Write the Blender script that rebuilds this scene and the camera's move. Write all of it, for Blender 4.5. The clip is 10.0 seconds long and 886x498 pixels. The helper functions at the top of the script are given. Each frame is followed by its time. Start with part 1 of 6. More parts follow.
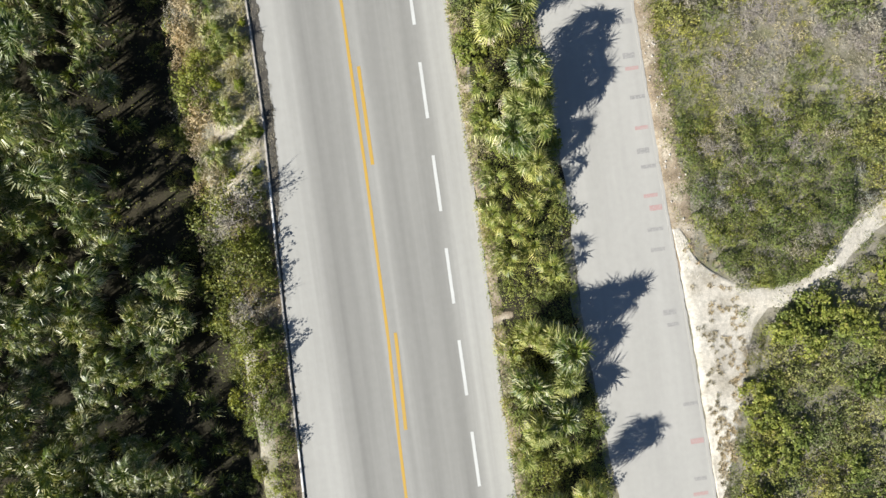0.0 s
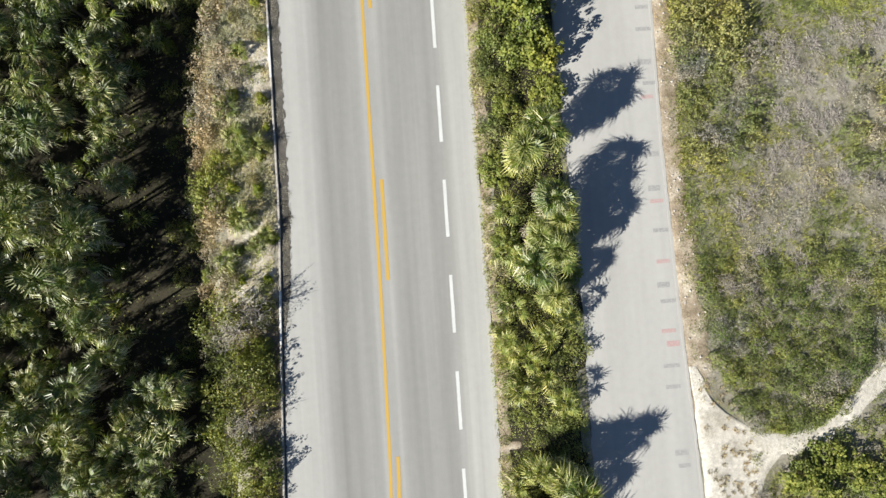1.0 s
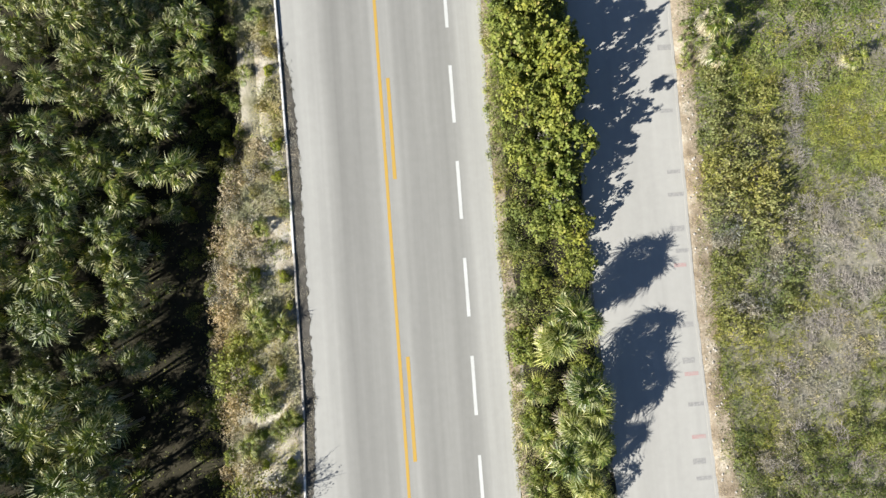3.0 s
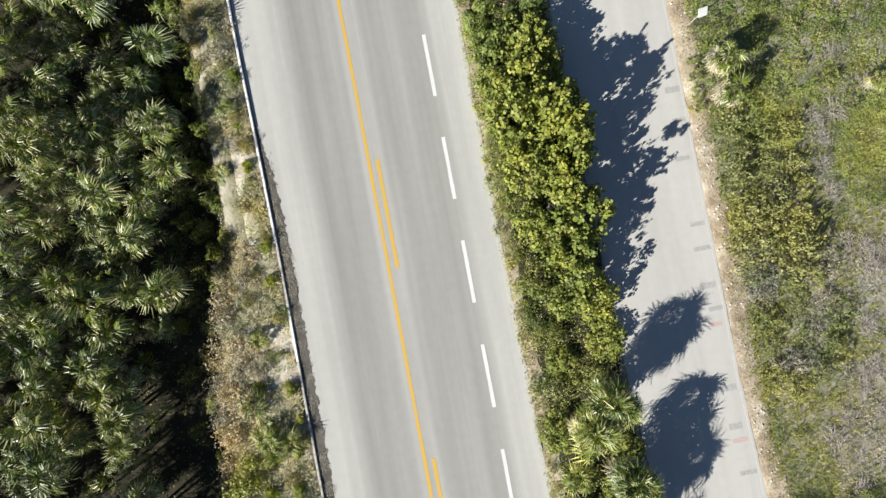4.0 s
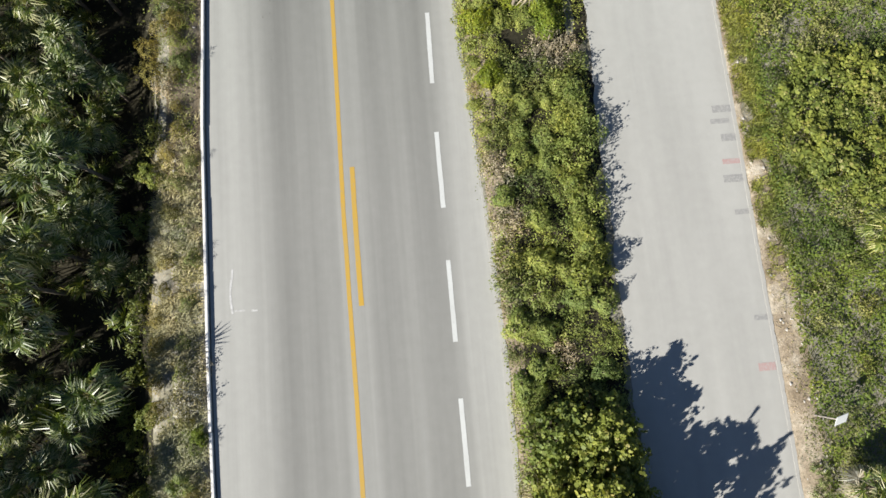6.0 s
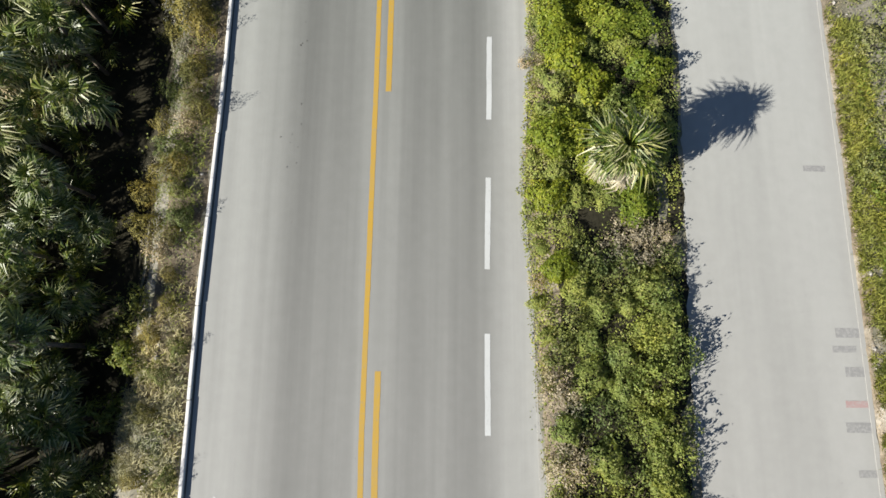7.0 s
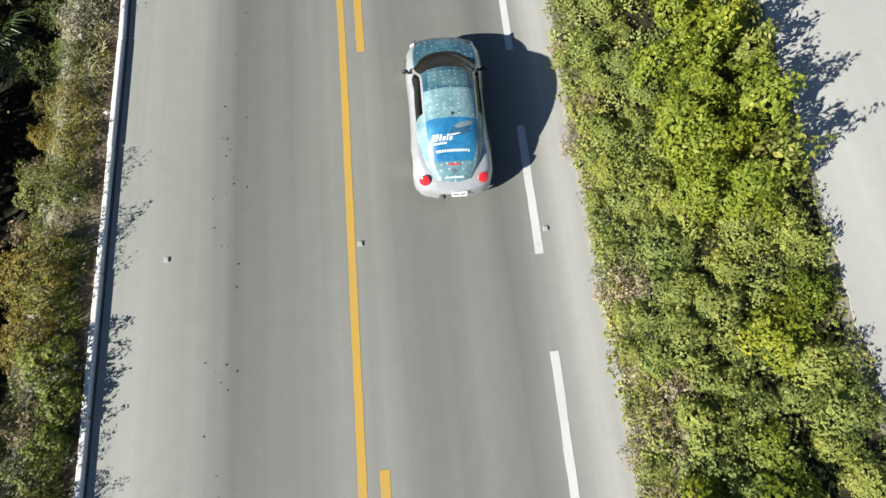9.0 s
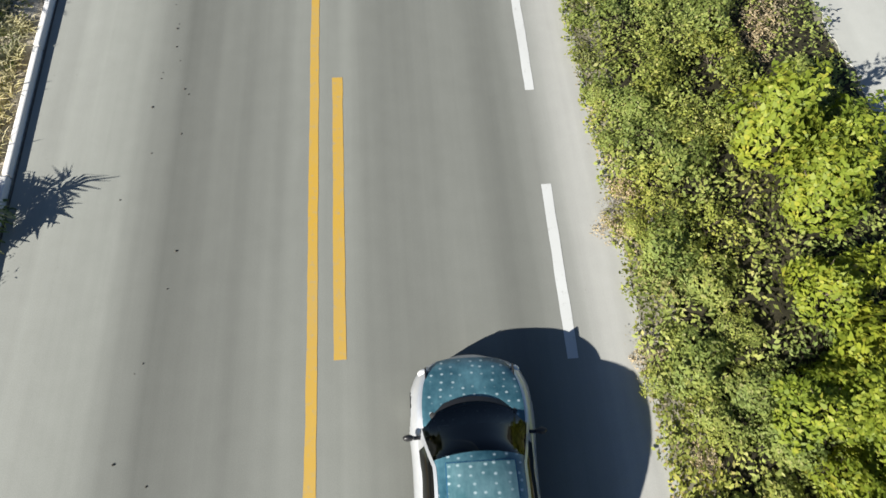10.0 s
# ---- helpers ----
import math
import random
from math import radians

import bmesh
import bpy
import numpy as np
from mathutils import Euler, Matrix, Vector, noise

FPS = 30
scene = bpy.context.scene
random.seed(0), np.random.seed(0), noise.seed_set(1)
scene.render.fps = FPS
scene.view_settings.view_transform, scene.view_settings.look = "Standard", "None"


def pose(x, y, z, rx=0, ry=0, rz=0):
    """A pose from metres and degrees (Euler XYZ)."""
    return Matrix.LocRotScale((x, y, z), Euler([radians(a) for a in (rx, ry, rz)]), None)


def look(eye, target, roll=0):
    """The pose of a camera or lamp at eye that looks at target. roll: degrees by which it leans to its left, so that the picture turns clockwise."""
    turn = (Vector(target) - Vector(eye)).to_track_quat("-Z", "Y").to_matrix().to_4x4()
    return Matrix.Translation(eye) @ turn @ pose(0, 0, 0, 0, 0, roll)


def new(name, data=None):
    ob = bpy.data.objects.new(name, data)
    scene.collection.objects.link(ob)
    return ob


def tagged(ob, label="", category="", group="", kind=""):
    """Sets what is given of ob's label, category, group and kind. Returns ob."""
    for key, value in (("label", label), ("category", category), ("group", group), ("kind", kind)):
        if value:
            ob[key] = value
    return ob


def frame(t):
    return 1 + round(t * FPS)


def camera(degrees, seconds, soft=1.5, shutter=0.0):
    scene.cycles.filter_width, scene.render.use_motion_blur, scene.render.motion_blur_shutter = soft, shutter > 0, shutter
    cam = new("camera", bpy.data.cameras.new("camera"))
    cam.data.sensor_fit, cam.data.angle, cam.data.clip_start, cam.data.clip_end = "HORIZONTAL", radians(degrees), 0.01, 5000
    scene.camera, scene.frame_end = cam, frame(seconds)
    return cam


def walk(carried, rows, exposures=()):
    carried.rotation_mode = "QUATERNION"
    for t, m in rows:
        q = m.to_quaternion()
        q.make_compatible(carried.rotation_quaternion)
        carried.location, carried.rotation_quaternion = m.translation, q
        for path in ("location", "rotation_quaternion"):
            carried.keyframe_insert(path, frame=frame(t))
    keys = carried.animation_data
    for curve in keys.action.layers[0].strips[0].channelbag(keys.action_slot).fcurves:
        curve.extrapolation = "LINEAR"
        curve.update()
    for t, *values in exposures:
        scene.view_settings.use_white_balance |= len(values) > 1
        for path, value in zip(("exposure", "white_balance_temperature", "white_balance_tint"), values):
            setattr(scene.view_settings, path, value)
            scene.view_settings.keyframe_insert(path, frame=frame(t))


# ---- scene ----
cam = camera(75.9, 10.0, soft=1.5, shutter=0.06)
# seconds, place in metres, turn in degrees
PATH = [
    (0, -1.086, -1.546, 32.968, -0.90, -1.68, -8.08),
    (0.5, -1.436, 1.071, 32.507, 1.13, -2.23, -6.10),
    (1, -2.065, 3.746, 32.059, 1.98, -2.95, -3.89),
    (1.5, -2.266, 6.201, 31.948, 2.29, -2.71, -1.87),
    (2, -2.359, 8.648, 31.994, 2.48, -2.42, -1.32),
    (2.5, -2.591, 11.102, 31.917, 2.47, -2.51, -1.93),
    (4, -2.213, 18.649, 29.103, 1.58, -1.94, -10.69),
    (4.5, -1.856, 21.768, 27.382, 1.95, -2.00, -12.33),
    (5, -1.370, 25.996, 25.652, 6.95, -2.21, -11.45),
    (5.5, -1.296, 29.308, 24.159, 8.89, -2.42, -8.87),
    (5.7, -1.318, 30.636, 23.585, 8.90, -2.40, -7.38),
    (6.8, -2.037, 38.513, 19.636, 11.08, -2.27, 0.01),
    (7, -2.200, 40.361, 19.011, 10.91, -2.12, 0.54),
    (7.5, -3.034, 44.825, 17.245, 11.82, -3.18, 0.32),
    (8, -2.775, 48.495, 15.477, 13.54, -1.55, -0.11),
    (8.5, -2.844, 52.312, 13.960, 14.43, -1.48, -3.30),
    (9, -2.611, 56.008, 12.011, 18.23, -1.40, -5.52),
    (9.5, -2.193, 59.498, 10.329, 22.06, -0.47, -5.91),
    (10, -2.248, 63.124, 9.048, 23.90, -1.50, -4.42),
]
walk(cam, [(t, pose(x, y, z, rx, ry, rz)) for t, x, y, z, rx, ry, rz in PATH],
     exposures=[(0, 1.15), (2.5, 1.24), (4.2, 1.25), (5.7, 1.08), (7.0, 0.9), (8.0, 1.04), (8.5, 1.09), (9, 1.08), (10, 1.05)])

# ---- light ----
SHADOW = Vector((1.62, 0.88, -1.0))
sky_world = bpy.data.worlds.new("sky")
scene.world = sky_world
sky_world.use_nodes = True
wn = sky_world.node_tree.nodes
sky = wn.new("ShaderNodeTexSky")
sky.sky_type = "NISHITA"
sky.sun_disc = False
sky.sun_elevation = radians(28.5)
sky.sun_rotation = math.atan2(-1.62, -0.88)
sky.air_density, sky.dust_density, sky.ozone_density = 0.6, 0.15, 1.6
wn["Background"].inputs[1].default_value = 0.05
sky_world.node_tree.links.new(sky.outputs[0], wn["Background"].inputs[0])
sun = new("sun", bpy.data.lights.new("sun", "SUN"))
sun.data.energy, sun.data.angle, sun.data.color = 5.0, radians(0.53), (1.0, 0.96, 0.885)
sun.matrix_world = look((0, 0, 60), Vector((0, 0, 60)) + SHADOW)

# ---- materials ----
def shader(name, rough=0.8, metal=0.0, coat=0.0, spec=0.5):
    m = bpy.data.materials.new(name)
    m.use_nodes = True
    nt = m.node_tree
    b = nt.nodes["Principled BSDF"]
    b.inputs["Roughness"].default_value = rough
    b.inputs["Metallic"].default_value = metal
    b.inputs["Coat Weight"].default_value = coat
    b.inputs["Coat Roughness"].default_value = 0.06
    b.inputs["Specular IOR Level"].default_value = spec
    return m, nt, b


def link(nt, a, b):
    nt.links.new(a, b)


def node(nt, kind, **values):
    n = nt.nodes.new("ShaderNode" + kind)
    for key, value in values.items():
        n.inputs[key.replace("_", " ")].default_value = value
    return n


def ramp(nt, source, stops):
    r = nt.nodes.new("ShaderNodeValToRGB")
    while len(r.color_ramp.elements) < len(stops):
        r.color_ramp.elements.new(0.5)
    for e, (at, c) in zip(r.color_ramp.elements, stops):
        e.position = at
        e.color = (*c, 1) if len(c) == 3 else c
    link(nt, source, r.inputs[0])
    return r.outputs[0]


def mix(nt, fac, a, b, mode="MIX"):
    n = nt.nodes.new("ShaderNodeMix")
    n.data_type, n.blend_type = "RGBA", mode
    for k, v in ((0, fac), (6, a), (7, b)):
        if isinstance(v, (int, float)):
            n.inputs[k].default_value = v
        elif isinstance(v, tuple):
            n.inputs[k].default_value = (*v, 1)
        else:
            link(nt, v, n.inputs[k])
    return n.outputs[2]


def place(nt, scale=(1, 1, 1), space="Object"):
    tc = nt.nodes.new("ShaderNodeTexCoord")
    mp = node(nt, "Mapping", Scale=scale)
    link(nt, tc.outputs[space], mp.inputs[0])
    return mp.outputs[0]


def noise_tex(nt, co, scale, detail=4.0, rough=0.6):
    n = node(nt, "TexNoise", Scale=scale, Detail=detail, Roughness=rough)
    link(nt, co, n.inputs["Vector"])
    return n.outputs[0]


def bump(nt, bsdf, height, strength, dist=0.02):
    n = node(nt, "Bump", Strength=strength, Distance=dist)
    link(nt, height, n.inputs["Height"])
    link(nt, n.outputs[0], bsdf.inputs["Normal"])


g = lambda v: (v, v, v)


def road_material(name, tone, bands, north=(1.0, 1.0, 1.0), streaks=0.2):
    """Sun-bleached, tightly worn paving: fine aggregate, long wheel tracks and faint stains."""
    m, nt, b = shader(name, 0.85, spec=0.3)
    co = place(nt)
    fine = noise_tex(nt, co, 60, 3)
    blotch = noise_tex(nt, place(nt, (1.0, 0.12, 1)), 0.7, 3)
    streak = noise_tex(nt, place(nt, (1.0, 0.012, 1)), 2.2, 4)
    sep = nt.nodes.new("ShaderNodeSeparateXYZ")
    link(nt, co, sep.inputs[0])
    mr = node(nt, "MapRange", From_Min=bands[0], From_Max=bands[1])
    link(nt, sep.outputs[0], mr.inputs[0])
    track = ramp(nt, mr.outputs[0], bands[2])
    base = mix(nt, streak, tuple(v * (1 - streaks) for v in tone), tuple(min(1, v * (1 + streaks)) for v in tone))
    worn = node(nt, "MapRange", From_Min=25.0, From_Max=58.0, To_Min=0.72, To_Max=1.0)
    link(nt, sep.outputs[1], worn.inputs[0])
    base = mix(nt, worn.outputs[0], base, track, "MULTIPLY")
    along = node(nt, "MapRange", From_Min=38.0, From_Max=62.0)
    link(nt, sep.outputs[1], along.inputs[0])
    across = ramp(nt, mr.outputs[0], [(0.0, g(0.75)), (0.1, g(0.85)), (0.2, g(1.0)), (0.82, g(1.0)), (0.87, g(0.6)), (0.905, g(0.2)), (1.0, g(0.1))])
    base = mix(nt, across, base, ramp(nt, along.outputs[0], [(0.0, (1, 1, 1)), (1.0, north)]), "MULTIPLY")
    base = mix(nt, 0.38, base, ramp(nt, blotch, [(0.3, (0.8, 0.8, 0.8)), (0.7, (1.1, 1.1, 1.1))]), "MULTIPLY")
    mottle = noise_tex(nt, co, 2.4, 3, 0.6)
    base = mix(nt, 0.25, base, ramp(nt, mottle, [(0.3, (0.86, 0.86, 0.85)), (0.7, (1.1, 1.1, 1.1))]), "MULTIPLY")
    base = mix(nt, 0.35, base, ramp(nt, fine, [(0.3, (0.7, 0.7, 0.7)), (0.7, (1.2, 1.2, 1.2))]), "MULTIPLY")
    spots = noise_tex(nt, co, 7, 2)
    base = mix(nt, ramp(nt, spots, [(0.72, (0, 0, 0)), (0.8, (0.35, 0.35, 0.35))]), base, (0.15, 0.14, 0.125))
    link(nt, base, b.inputs["Base Color"])
    bump(nt, b, fine, 0.25, 0.006)
    return m


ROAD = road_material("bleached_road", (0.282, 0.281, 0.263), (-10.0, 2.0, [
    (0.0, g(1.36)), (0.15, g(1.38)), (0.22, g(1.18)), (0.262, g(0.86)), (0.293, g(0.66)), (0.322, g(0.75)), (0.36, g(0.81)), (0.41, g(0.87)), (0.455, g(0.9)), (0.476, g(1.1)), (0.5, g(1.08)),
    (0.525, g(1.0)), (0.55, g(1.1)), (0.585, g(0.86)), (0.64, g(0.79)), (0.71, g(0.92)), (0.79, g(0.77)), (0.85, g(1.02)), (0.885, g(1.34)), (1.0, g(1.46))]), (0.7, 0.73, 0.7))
SIDE = road_material("bleached_side_road", (0.385, 0.381, 0.356), (6.0, 13.2, [
    (0.0, g(0.92)), (0.25, g(1.0)), (0.5, g(0.95)), (0.7, g(1.0)), (0.95, g(0.97)), (1.0, g(1.0))]), (1.1, 1.13, 1.12), 0.07)


def worn_paint(name, colour, under, amount=0.5, scale=9):
    m, nt, b = shader(name, 0.7, spec=0.35)
    co = place(nt)
    wear = noise_tex(nt, co, scale, 6, 0.7)
    big = noise_tex(nt, co, 0.7, 2)
    c = mix(nt, ramp(nt, big, [(0.3, (0.75, 0.75, 0.75)), (0.7, (1, 1, 1))]), under, colour)
    c = mix(nt, ramp(nt, wear, [(amount, (0, 0, 0)), (amount + 0.16, (0.8, 0.8, 0.8))]), c, under)
    link(nt, c, b.inputs["Base Color"])
    bump(nt, b, wear, 0.15, 0.004)
    return m


YELLOW = worn_paint("yellow_paint", (0.47, 0.29, 0.038), (0.31, 0.265, 0.17), 0.54)
WHITE = worn_paint("white_paint", (0.55, 0.565, 0.55), (0.33, 0.325, 0.305), 0.58)
KERB = worn_paint("kerb_paint", (0.74, 0.73, 0.7), (0.45, 0.43, 0.39), 0.7, 6)
OLD_KERB = worn_paint("old_kerb", (0.42, 0.4, 0.36), (0.2, 0.18, 0.15), 0.5, 5)
EDGING = worn_paint("edging_concrete", (0.385, 0.378, 0.352), (0.29, 0.28, 0.25), 0.55, 6)
GREYMARK = worn_paint("faded_grey_paint", (0.252, 0.25, 0.242), (0.37, 0.365, 0.343), 0.46, 9)
REDMARK = worn_paint("faded_red_paint", (0.39, 0.255, 0.24), (0.385, 0.37, 0.348), 0.48, 10)


def earth_material(name, stops, scale=1.2):
    m, nt, b = shader(name, 0.95, spec=0.15)
    co = place(nt)
    big = noise_tex(nt, co, scale * 0.35, 5, 0.65)
    mid = noise_tex(nt, co, scale * 4, 5, 0.7)
    fine = noise_tex(nt, co, 45, 3, 0.7)
    c = ramp(nt, big, stops)
    c = mix(nt, 0.75, c, ramp(nt, mid, [(0.3, (0.55, 0.55, 0.52)), (0.68, (1.25, 1.22, 1.18))]), "MULTIPLY")
    c = mix(nt, 0.6, c, ramp(nt, fine, [(0.3, (0.5, 0.5, 0.5)), (0.7, (1.35, 1.35, 1.3))]), "MULTIPLY")
    link(nt, c, b.inputs["Base Color"])
    bump(nt, b, mid, 0.6, 0.05)
    return m


# near-black earth: the deep shade under palms and shrubs is painted into its colour
SHADED_EARTH = earth_material("shaded_earth", [(0.3, (0.022, 0.021, 0.013)), (0.48, (0.034, 0.032, 0.021)), (0.62, (0.05, 0.045, 0.03)), (0.75, (0.032, 0.036, 0.017))])
SCRUBSOIL = earth_material("scrubland_soil", [(0.3, (0.14, 0.138, 0.085)), (0.44, (0.215, 0.205, 0.155)), (0.56, (0.285, 0.27, 0.235)), (0.68, (0.185, 0.185, 0.115))])
SAND = earth_material("pale_sand", [(0.3, (0.36, 0.335, 0.285)), (0.5, (0.53, 0.505, 0.455)), (0.7, (0.62, 0.6, 0.55))])
DARK_LITTER = earth_material("dark_verge_soil", [(0.3, (0.09, 0.07, 0.045)), (0.5, (0.17, 0.14, 0.1)), (0.7, (0.28, 0.24, 0.18))], 2.2)
PALE_LITTER = earth_material("pale_verge_soil", [(0.3, (0.3, 0.25, 0.18)), (0.48, (0.5, 0.455, 0.375)), (0.62, (0.66, 0.63, 0.56))], 2.2)
LITTER = earth_material("leaf_litter_soil", [(0.3, (0.19, 0.15, 0.105)), (0.48, (0.33, 0.275, 0.21)), (0.66, (0.5, 0.45, 0.375))], 2.2)
GUTTER = earth_material("gutter_silt", [(0.3, (0.06, 0.056, 0.05)), (0.6, (0.12, 0.113, 0.103)), (0.8, (0.2, 0.19, 0.175))], 4)


def leaf_material(name, stops, rough=0.45, through_light=0.3, spec=0.5, per_plant=0.35, own=0.55):
    """Leaves: every leaf its own tone, every plant its own cast, some sunlight passing through."""
    m, nt, b = shader(name, rough, spec=spec)
    geo = nt.nodes.new("ShaderNodeNewGeometry")
    info = nt.nodes.new("ShaderNodeObjectInfo")
    mean = [sum(s[1][i] for s in stops) / len(stops) for i in range(3)]
    stops = [(a, tuple(m + (v - m) * own for v, m in zip(s, mean))) for a, s in stops]
    c = ramp(nt, geo.outputs["Random Per Island"], stops)
    cast = ramp(nt, info.outputs["Random"], [(0.0, (0.66, 0.74, 0.68)), (0.5, (1.0, 1.0, 1.0)), (1.0, (1.2, 1.12, 0.84))])
    c = mix(nt, per_plant * 2, c, cast, "MULTIPLY")
    patch = noise_tex(nt, place(nt), 1.1, 3)
    c = mix(nt, 0.6, c, ramp(nt, patch, [(0.35, (0.72, 0.78, 0.75)), (0.65, (1.25, 1.15, 0.95))]), "MULTIPLY")
    stand = noise_tex(nt, geo.outputs["Position"], 0.32, 2)
    c = mix(nt, 0.85, c, ramp(nt, stand, [(0.34, (0.64, 0.74, 0.8)), (0.5, (1.0, 1.0, 1.0)), (0.66, (1.16, 1.1, 0.94))]), "MULTIPLY")
    link(nt, c, b.inputs["Base Color"])
    tr = nt.nodes.new("ShaderNodeBsdfTranslucent")
    link(nt, mix(nt, 1.0, c, (1.3, 1.25, 0.5), "MULTIPLY"), tr.inputs[0])
    ms = node(nt, "MixShader", Fac=through_light)
    link(nt, b.outputs[0], ms.inputs[1])
    link(nt, tr.outputs[0], ms.inputs[2])
    link(nt, ms.outputs[0], nt.nodes["Material Output"].inputs[0])
    return m


PALM = leaf_material("palm_leaf", [(0.0, (0.02, 0.042, 0.007)), (0.4, (0.06, 0.1, 0.015)), (0.75, (0.12, 0.165, 0.028)), (1.0, (0.23, 0.24, 0.06))], 0.42, 0.12, 0.45, 0.35, 0.9)
PALM_TIP = leaf_material("silvery_palm_tip", [(0.0, (0.13, 0.15, 0.055)), (0.4, (0.28, 0.295, 0.14)), (0.75, (0.43, 0.43, 0.265)), (1.0, (0.57, 0.56, 0.4))], 0.42, 0.15, 0.45, 0.2, 0.9)
YOUNG_TIP = leaf_material("yellowish_palm_tip", [(0.0, (0.2, 0.23, 0.06)), (0.5, (0.36, 0.375, 0.14)), (1.0, (0.52, 0.5, 0.27))], 0.45, 0.22, 0.35, 0.2, 0.85)
PALM_YOUNG = leaf_material("young_palm_leaf", [(0.0, (0.06, 0.1, 0.018)), (0.6, (0.155, 0.205, 0.038)), (1.0, (0.29, 0.3, 0.09))], 0.45, 0.25, 0.4, 0.35, 0.85)
PALM_DRY = leaf_material("dry_palm_leaf", [(0.0, (0.17, 0.14, 0.095)), (0.6, (0.34, 0.31, 0.25)), (1.0, (0.5, 0.475, 0.41))], 0.7, 0.12, 0.2, 0.1, 0.85)
GRAPE = leaf_material("sea_grape_leaf", [(0.0, (0.08, 0.112, 0.025)), (0.45, (0.16, 0.2, 0.042)), (0.8, (0.25, 0.282, 0.06)), (0.93, (0.3, 0.32, 0.09)), (1.0, (0.33, 0.28, 0.13))], 0.5, 0.25, 0.2, 0.25, 0.7)
BRIGHT = leaf_material("bright_shrub_leaf", [(0.0, (0.08, 0.135, 0.019)), (0.45, (0.185, 0.25, 0.031)), (0.85, (0.29, 0.335, 0.046)), (1.0, (0.42, 0.385, 0.075))], 0.5, 0.32, 0.2, 0.35, 0.55)
CREEPER = leaf_material("creeper_leaf", [(0.0, (0.11, 0.16, 0.038)), (0.4, (0.205, 0.275, 0.064)), (0.72, (0.3, 0.36, 0.09)), (0.9, (0.39, 0.4, 0.13)), (1.0, (0.38, 0.34, 0.19))], 0.55, 0.3, 0.2, 0.35, 0.5)
SCRUB = leaf_material("scrub_leaf", [(0.0, (0.08, 0.108, 0.032)), (0.5, (0.152, 0.188, 0.052)), (0.85, (0.24, 0.264, 0.08)), (1.0, (0.344, 0.32, 0.144))], 0.55, 0.24, 0.3, 0.35, 0.8)
SPECKLED = leaf_material("speckled_scrub_leaf", [(0.0, (0.125, 0.15, 0.05)), (0.45, (0.215, 0.238, 0.082)), (0.8, (0.305, 0.305, 0.13)), (1.0, (0.45, 0.4, 0.26))], 0.6, 0.28, 0.2, 0.3, 0.6)
LAWN = leaf_material("lawn_leaf", [(0.0, (0.165, 0.205, 0.055)), (0.5, (0.265, 0.305, 0.085)), (1.0, (0.385, 0.4, 0.14))], 0.6, 0.3, 0.2, 0.3, 0.8)
DEEP_GREEN = leaf_material("deep_green_scrub_leaf", [(0.0, (0.055, 0.085, 0.022)), (0.5, (0.125, 0.165, 0.04)), (0.9, (0.21, 0.24, 0.07)), (1.0, (0.3, 0.28, 0.13))], 0.55, 0.26, 0.25, 0.3, 0.7)
PALE_SCRUB = leaf_material("pale_scrub_leaf", [(0.0, (0.12, 0.145, 0.05)), (0.5, (0.205, 0.23, 0.08)), (0.85, (0.29, 0.3, 0.12)), (1.0, (0.4, 0.37, 0.19))], 0.6, 0.28, 0.2, 0.3, 0.8)
BROWNISH = leaf_material("brown_olive_leaf", [(0.0, (0.115, 0.1, 0.032)), (0.5, (0.225, 0.195, 0.06)), (0.85, (0.305, 0.275, 0.085)), (1.0, (0.38, 0.33, 0.17))], 0.6, 0.25, 0.2, 0.35, 0.75)
GREYLEAF = leaf_material("grey_scrub_leaf", [(0.0, (0.12, 0.113, 0.095)), (0.5, (0.265, 0.25, 0.22)), (1.0, (0.44, 0.415, 0.37))], 0.65, 0.2, 0.25, 0.1, 0.85)
STRAW = leaf_material("straw_grass", [(0.0, (0.24, 0.22, 0.1)), (0.4, (0.38, 0.35, 0.2)), (0.8, (0.5, 0.46, 0.32)), (1.0, (0.58, 0.54, 0.42))], 0.65, 0.3, 0.2, 0.1)
GRASS = leaf_material("green_grass", [(0.0, (0.16, 0.2, 0.04)), (0.5, (0.272, 0.304, 0.064)), (1.0, (0.384, 0.368, 0.128))], 0.6, 0.35, 0.25)
RUSSET = leaf_material("russet_dry_leaf", [(0.0, (0.25, 0.195, 0.13)), (0.5, (0.4, 0.335, 0.245)), (1.0, (0.56, 0.49, 0.39))], 0.7, 0.25, 0.2, 0.1)
MOSS = leaf_material("yellow_moss", [(0.0, (0.2, 0.22, 0.06)), (0.5, (0.31, 0.32, 0.09)), (1.0, (0.42, 0.41, 0.15))], 0.7, 0.25, 0.2)
LUSH = leaf_material("lush_scrub_leaf", [(0.0, (0.075, 0.12, 0.022)), (0.5, (0.15, 0.21, 0.035)), (0.85, (0.22, 0.275, 0.05)), (1.0, (0.32, 0.32, 0.09))], 0.52, 0.3, 0.3)


def wood_material(name, a, b_):
    m, nt, b = shader(name, 0.85, spec=0.2)
    n = noise_tex(nt, place(nt, (1, 1, 0.3)), 18, 4)
    link(nt, ramp(nt, n, [(0.3, a), (0.7, b_)]), b.inputs["Base Color"])
    bump(nt, b, n, 0.5, 0.01)
    return m


BARK = wood_material("palm_trunk_bark", (0.11, 0.09, 0.07), (0.28, 0.24, 0.19))
TWIG = wood_material("grey_twig", (0.17, 0.15, 0.13), (0.4, 0.37, 0.33))
STEM = wood_material("brown_stem", (0.07, 0.055, 0.04), (0.17, 0.14, 0.105))
STONE = wood_material("pale_stone", (0.26, 0.24, 0.21), (0.5, 0.475, 0.43))

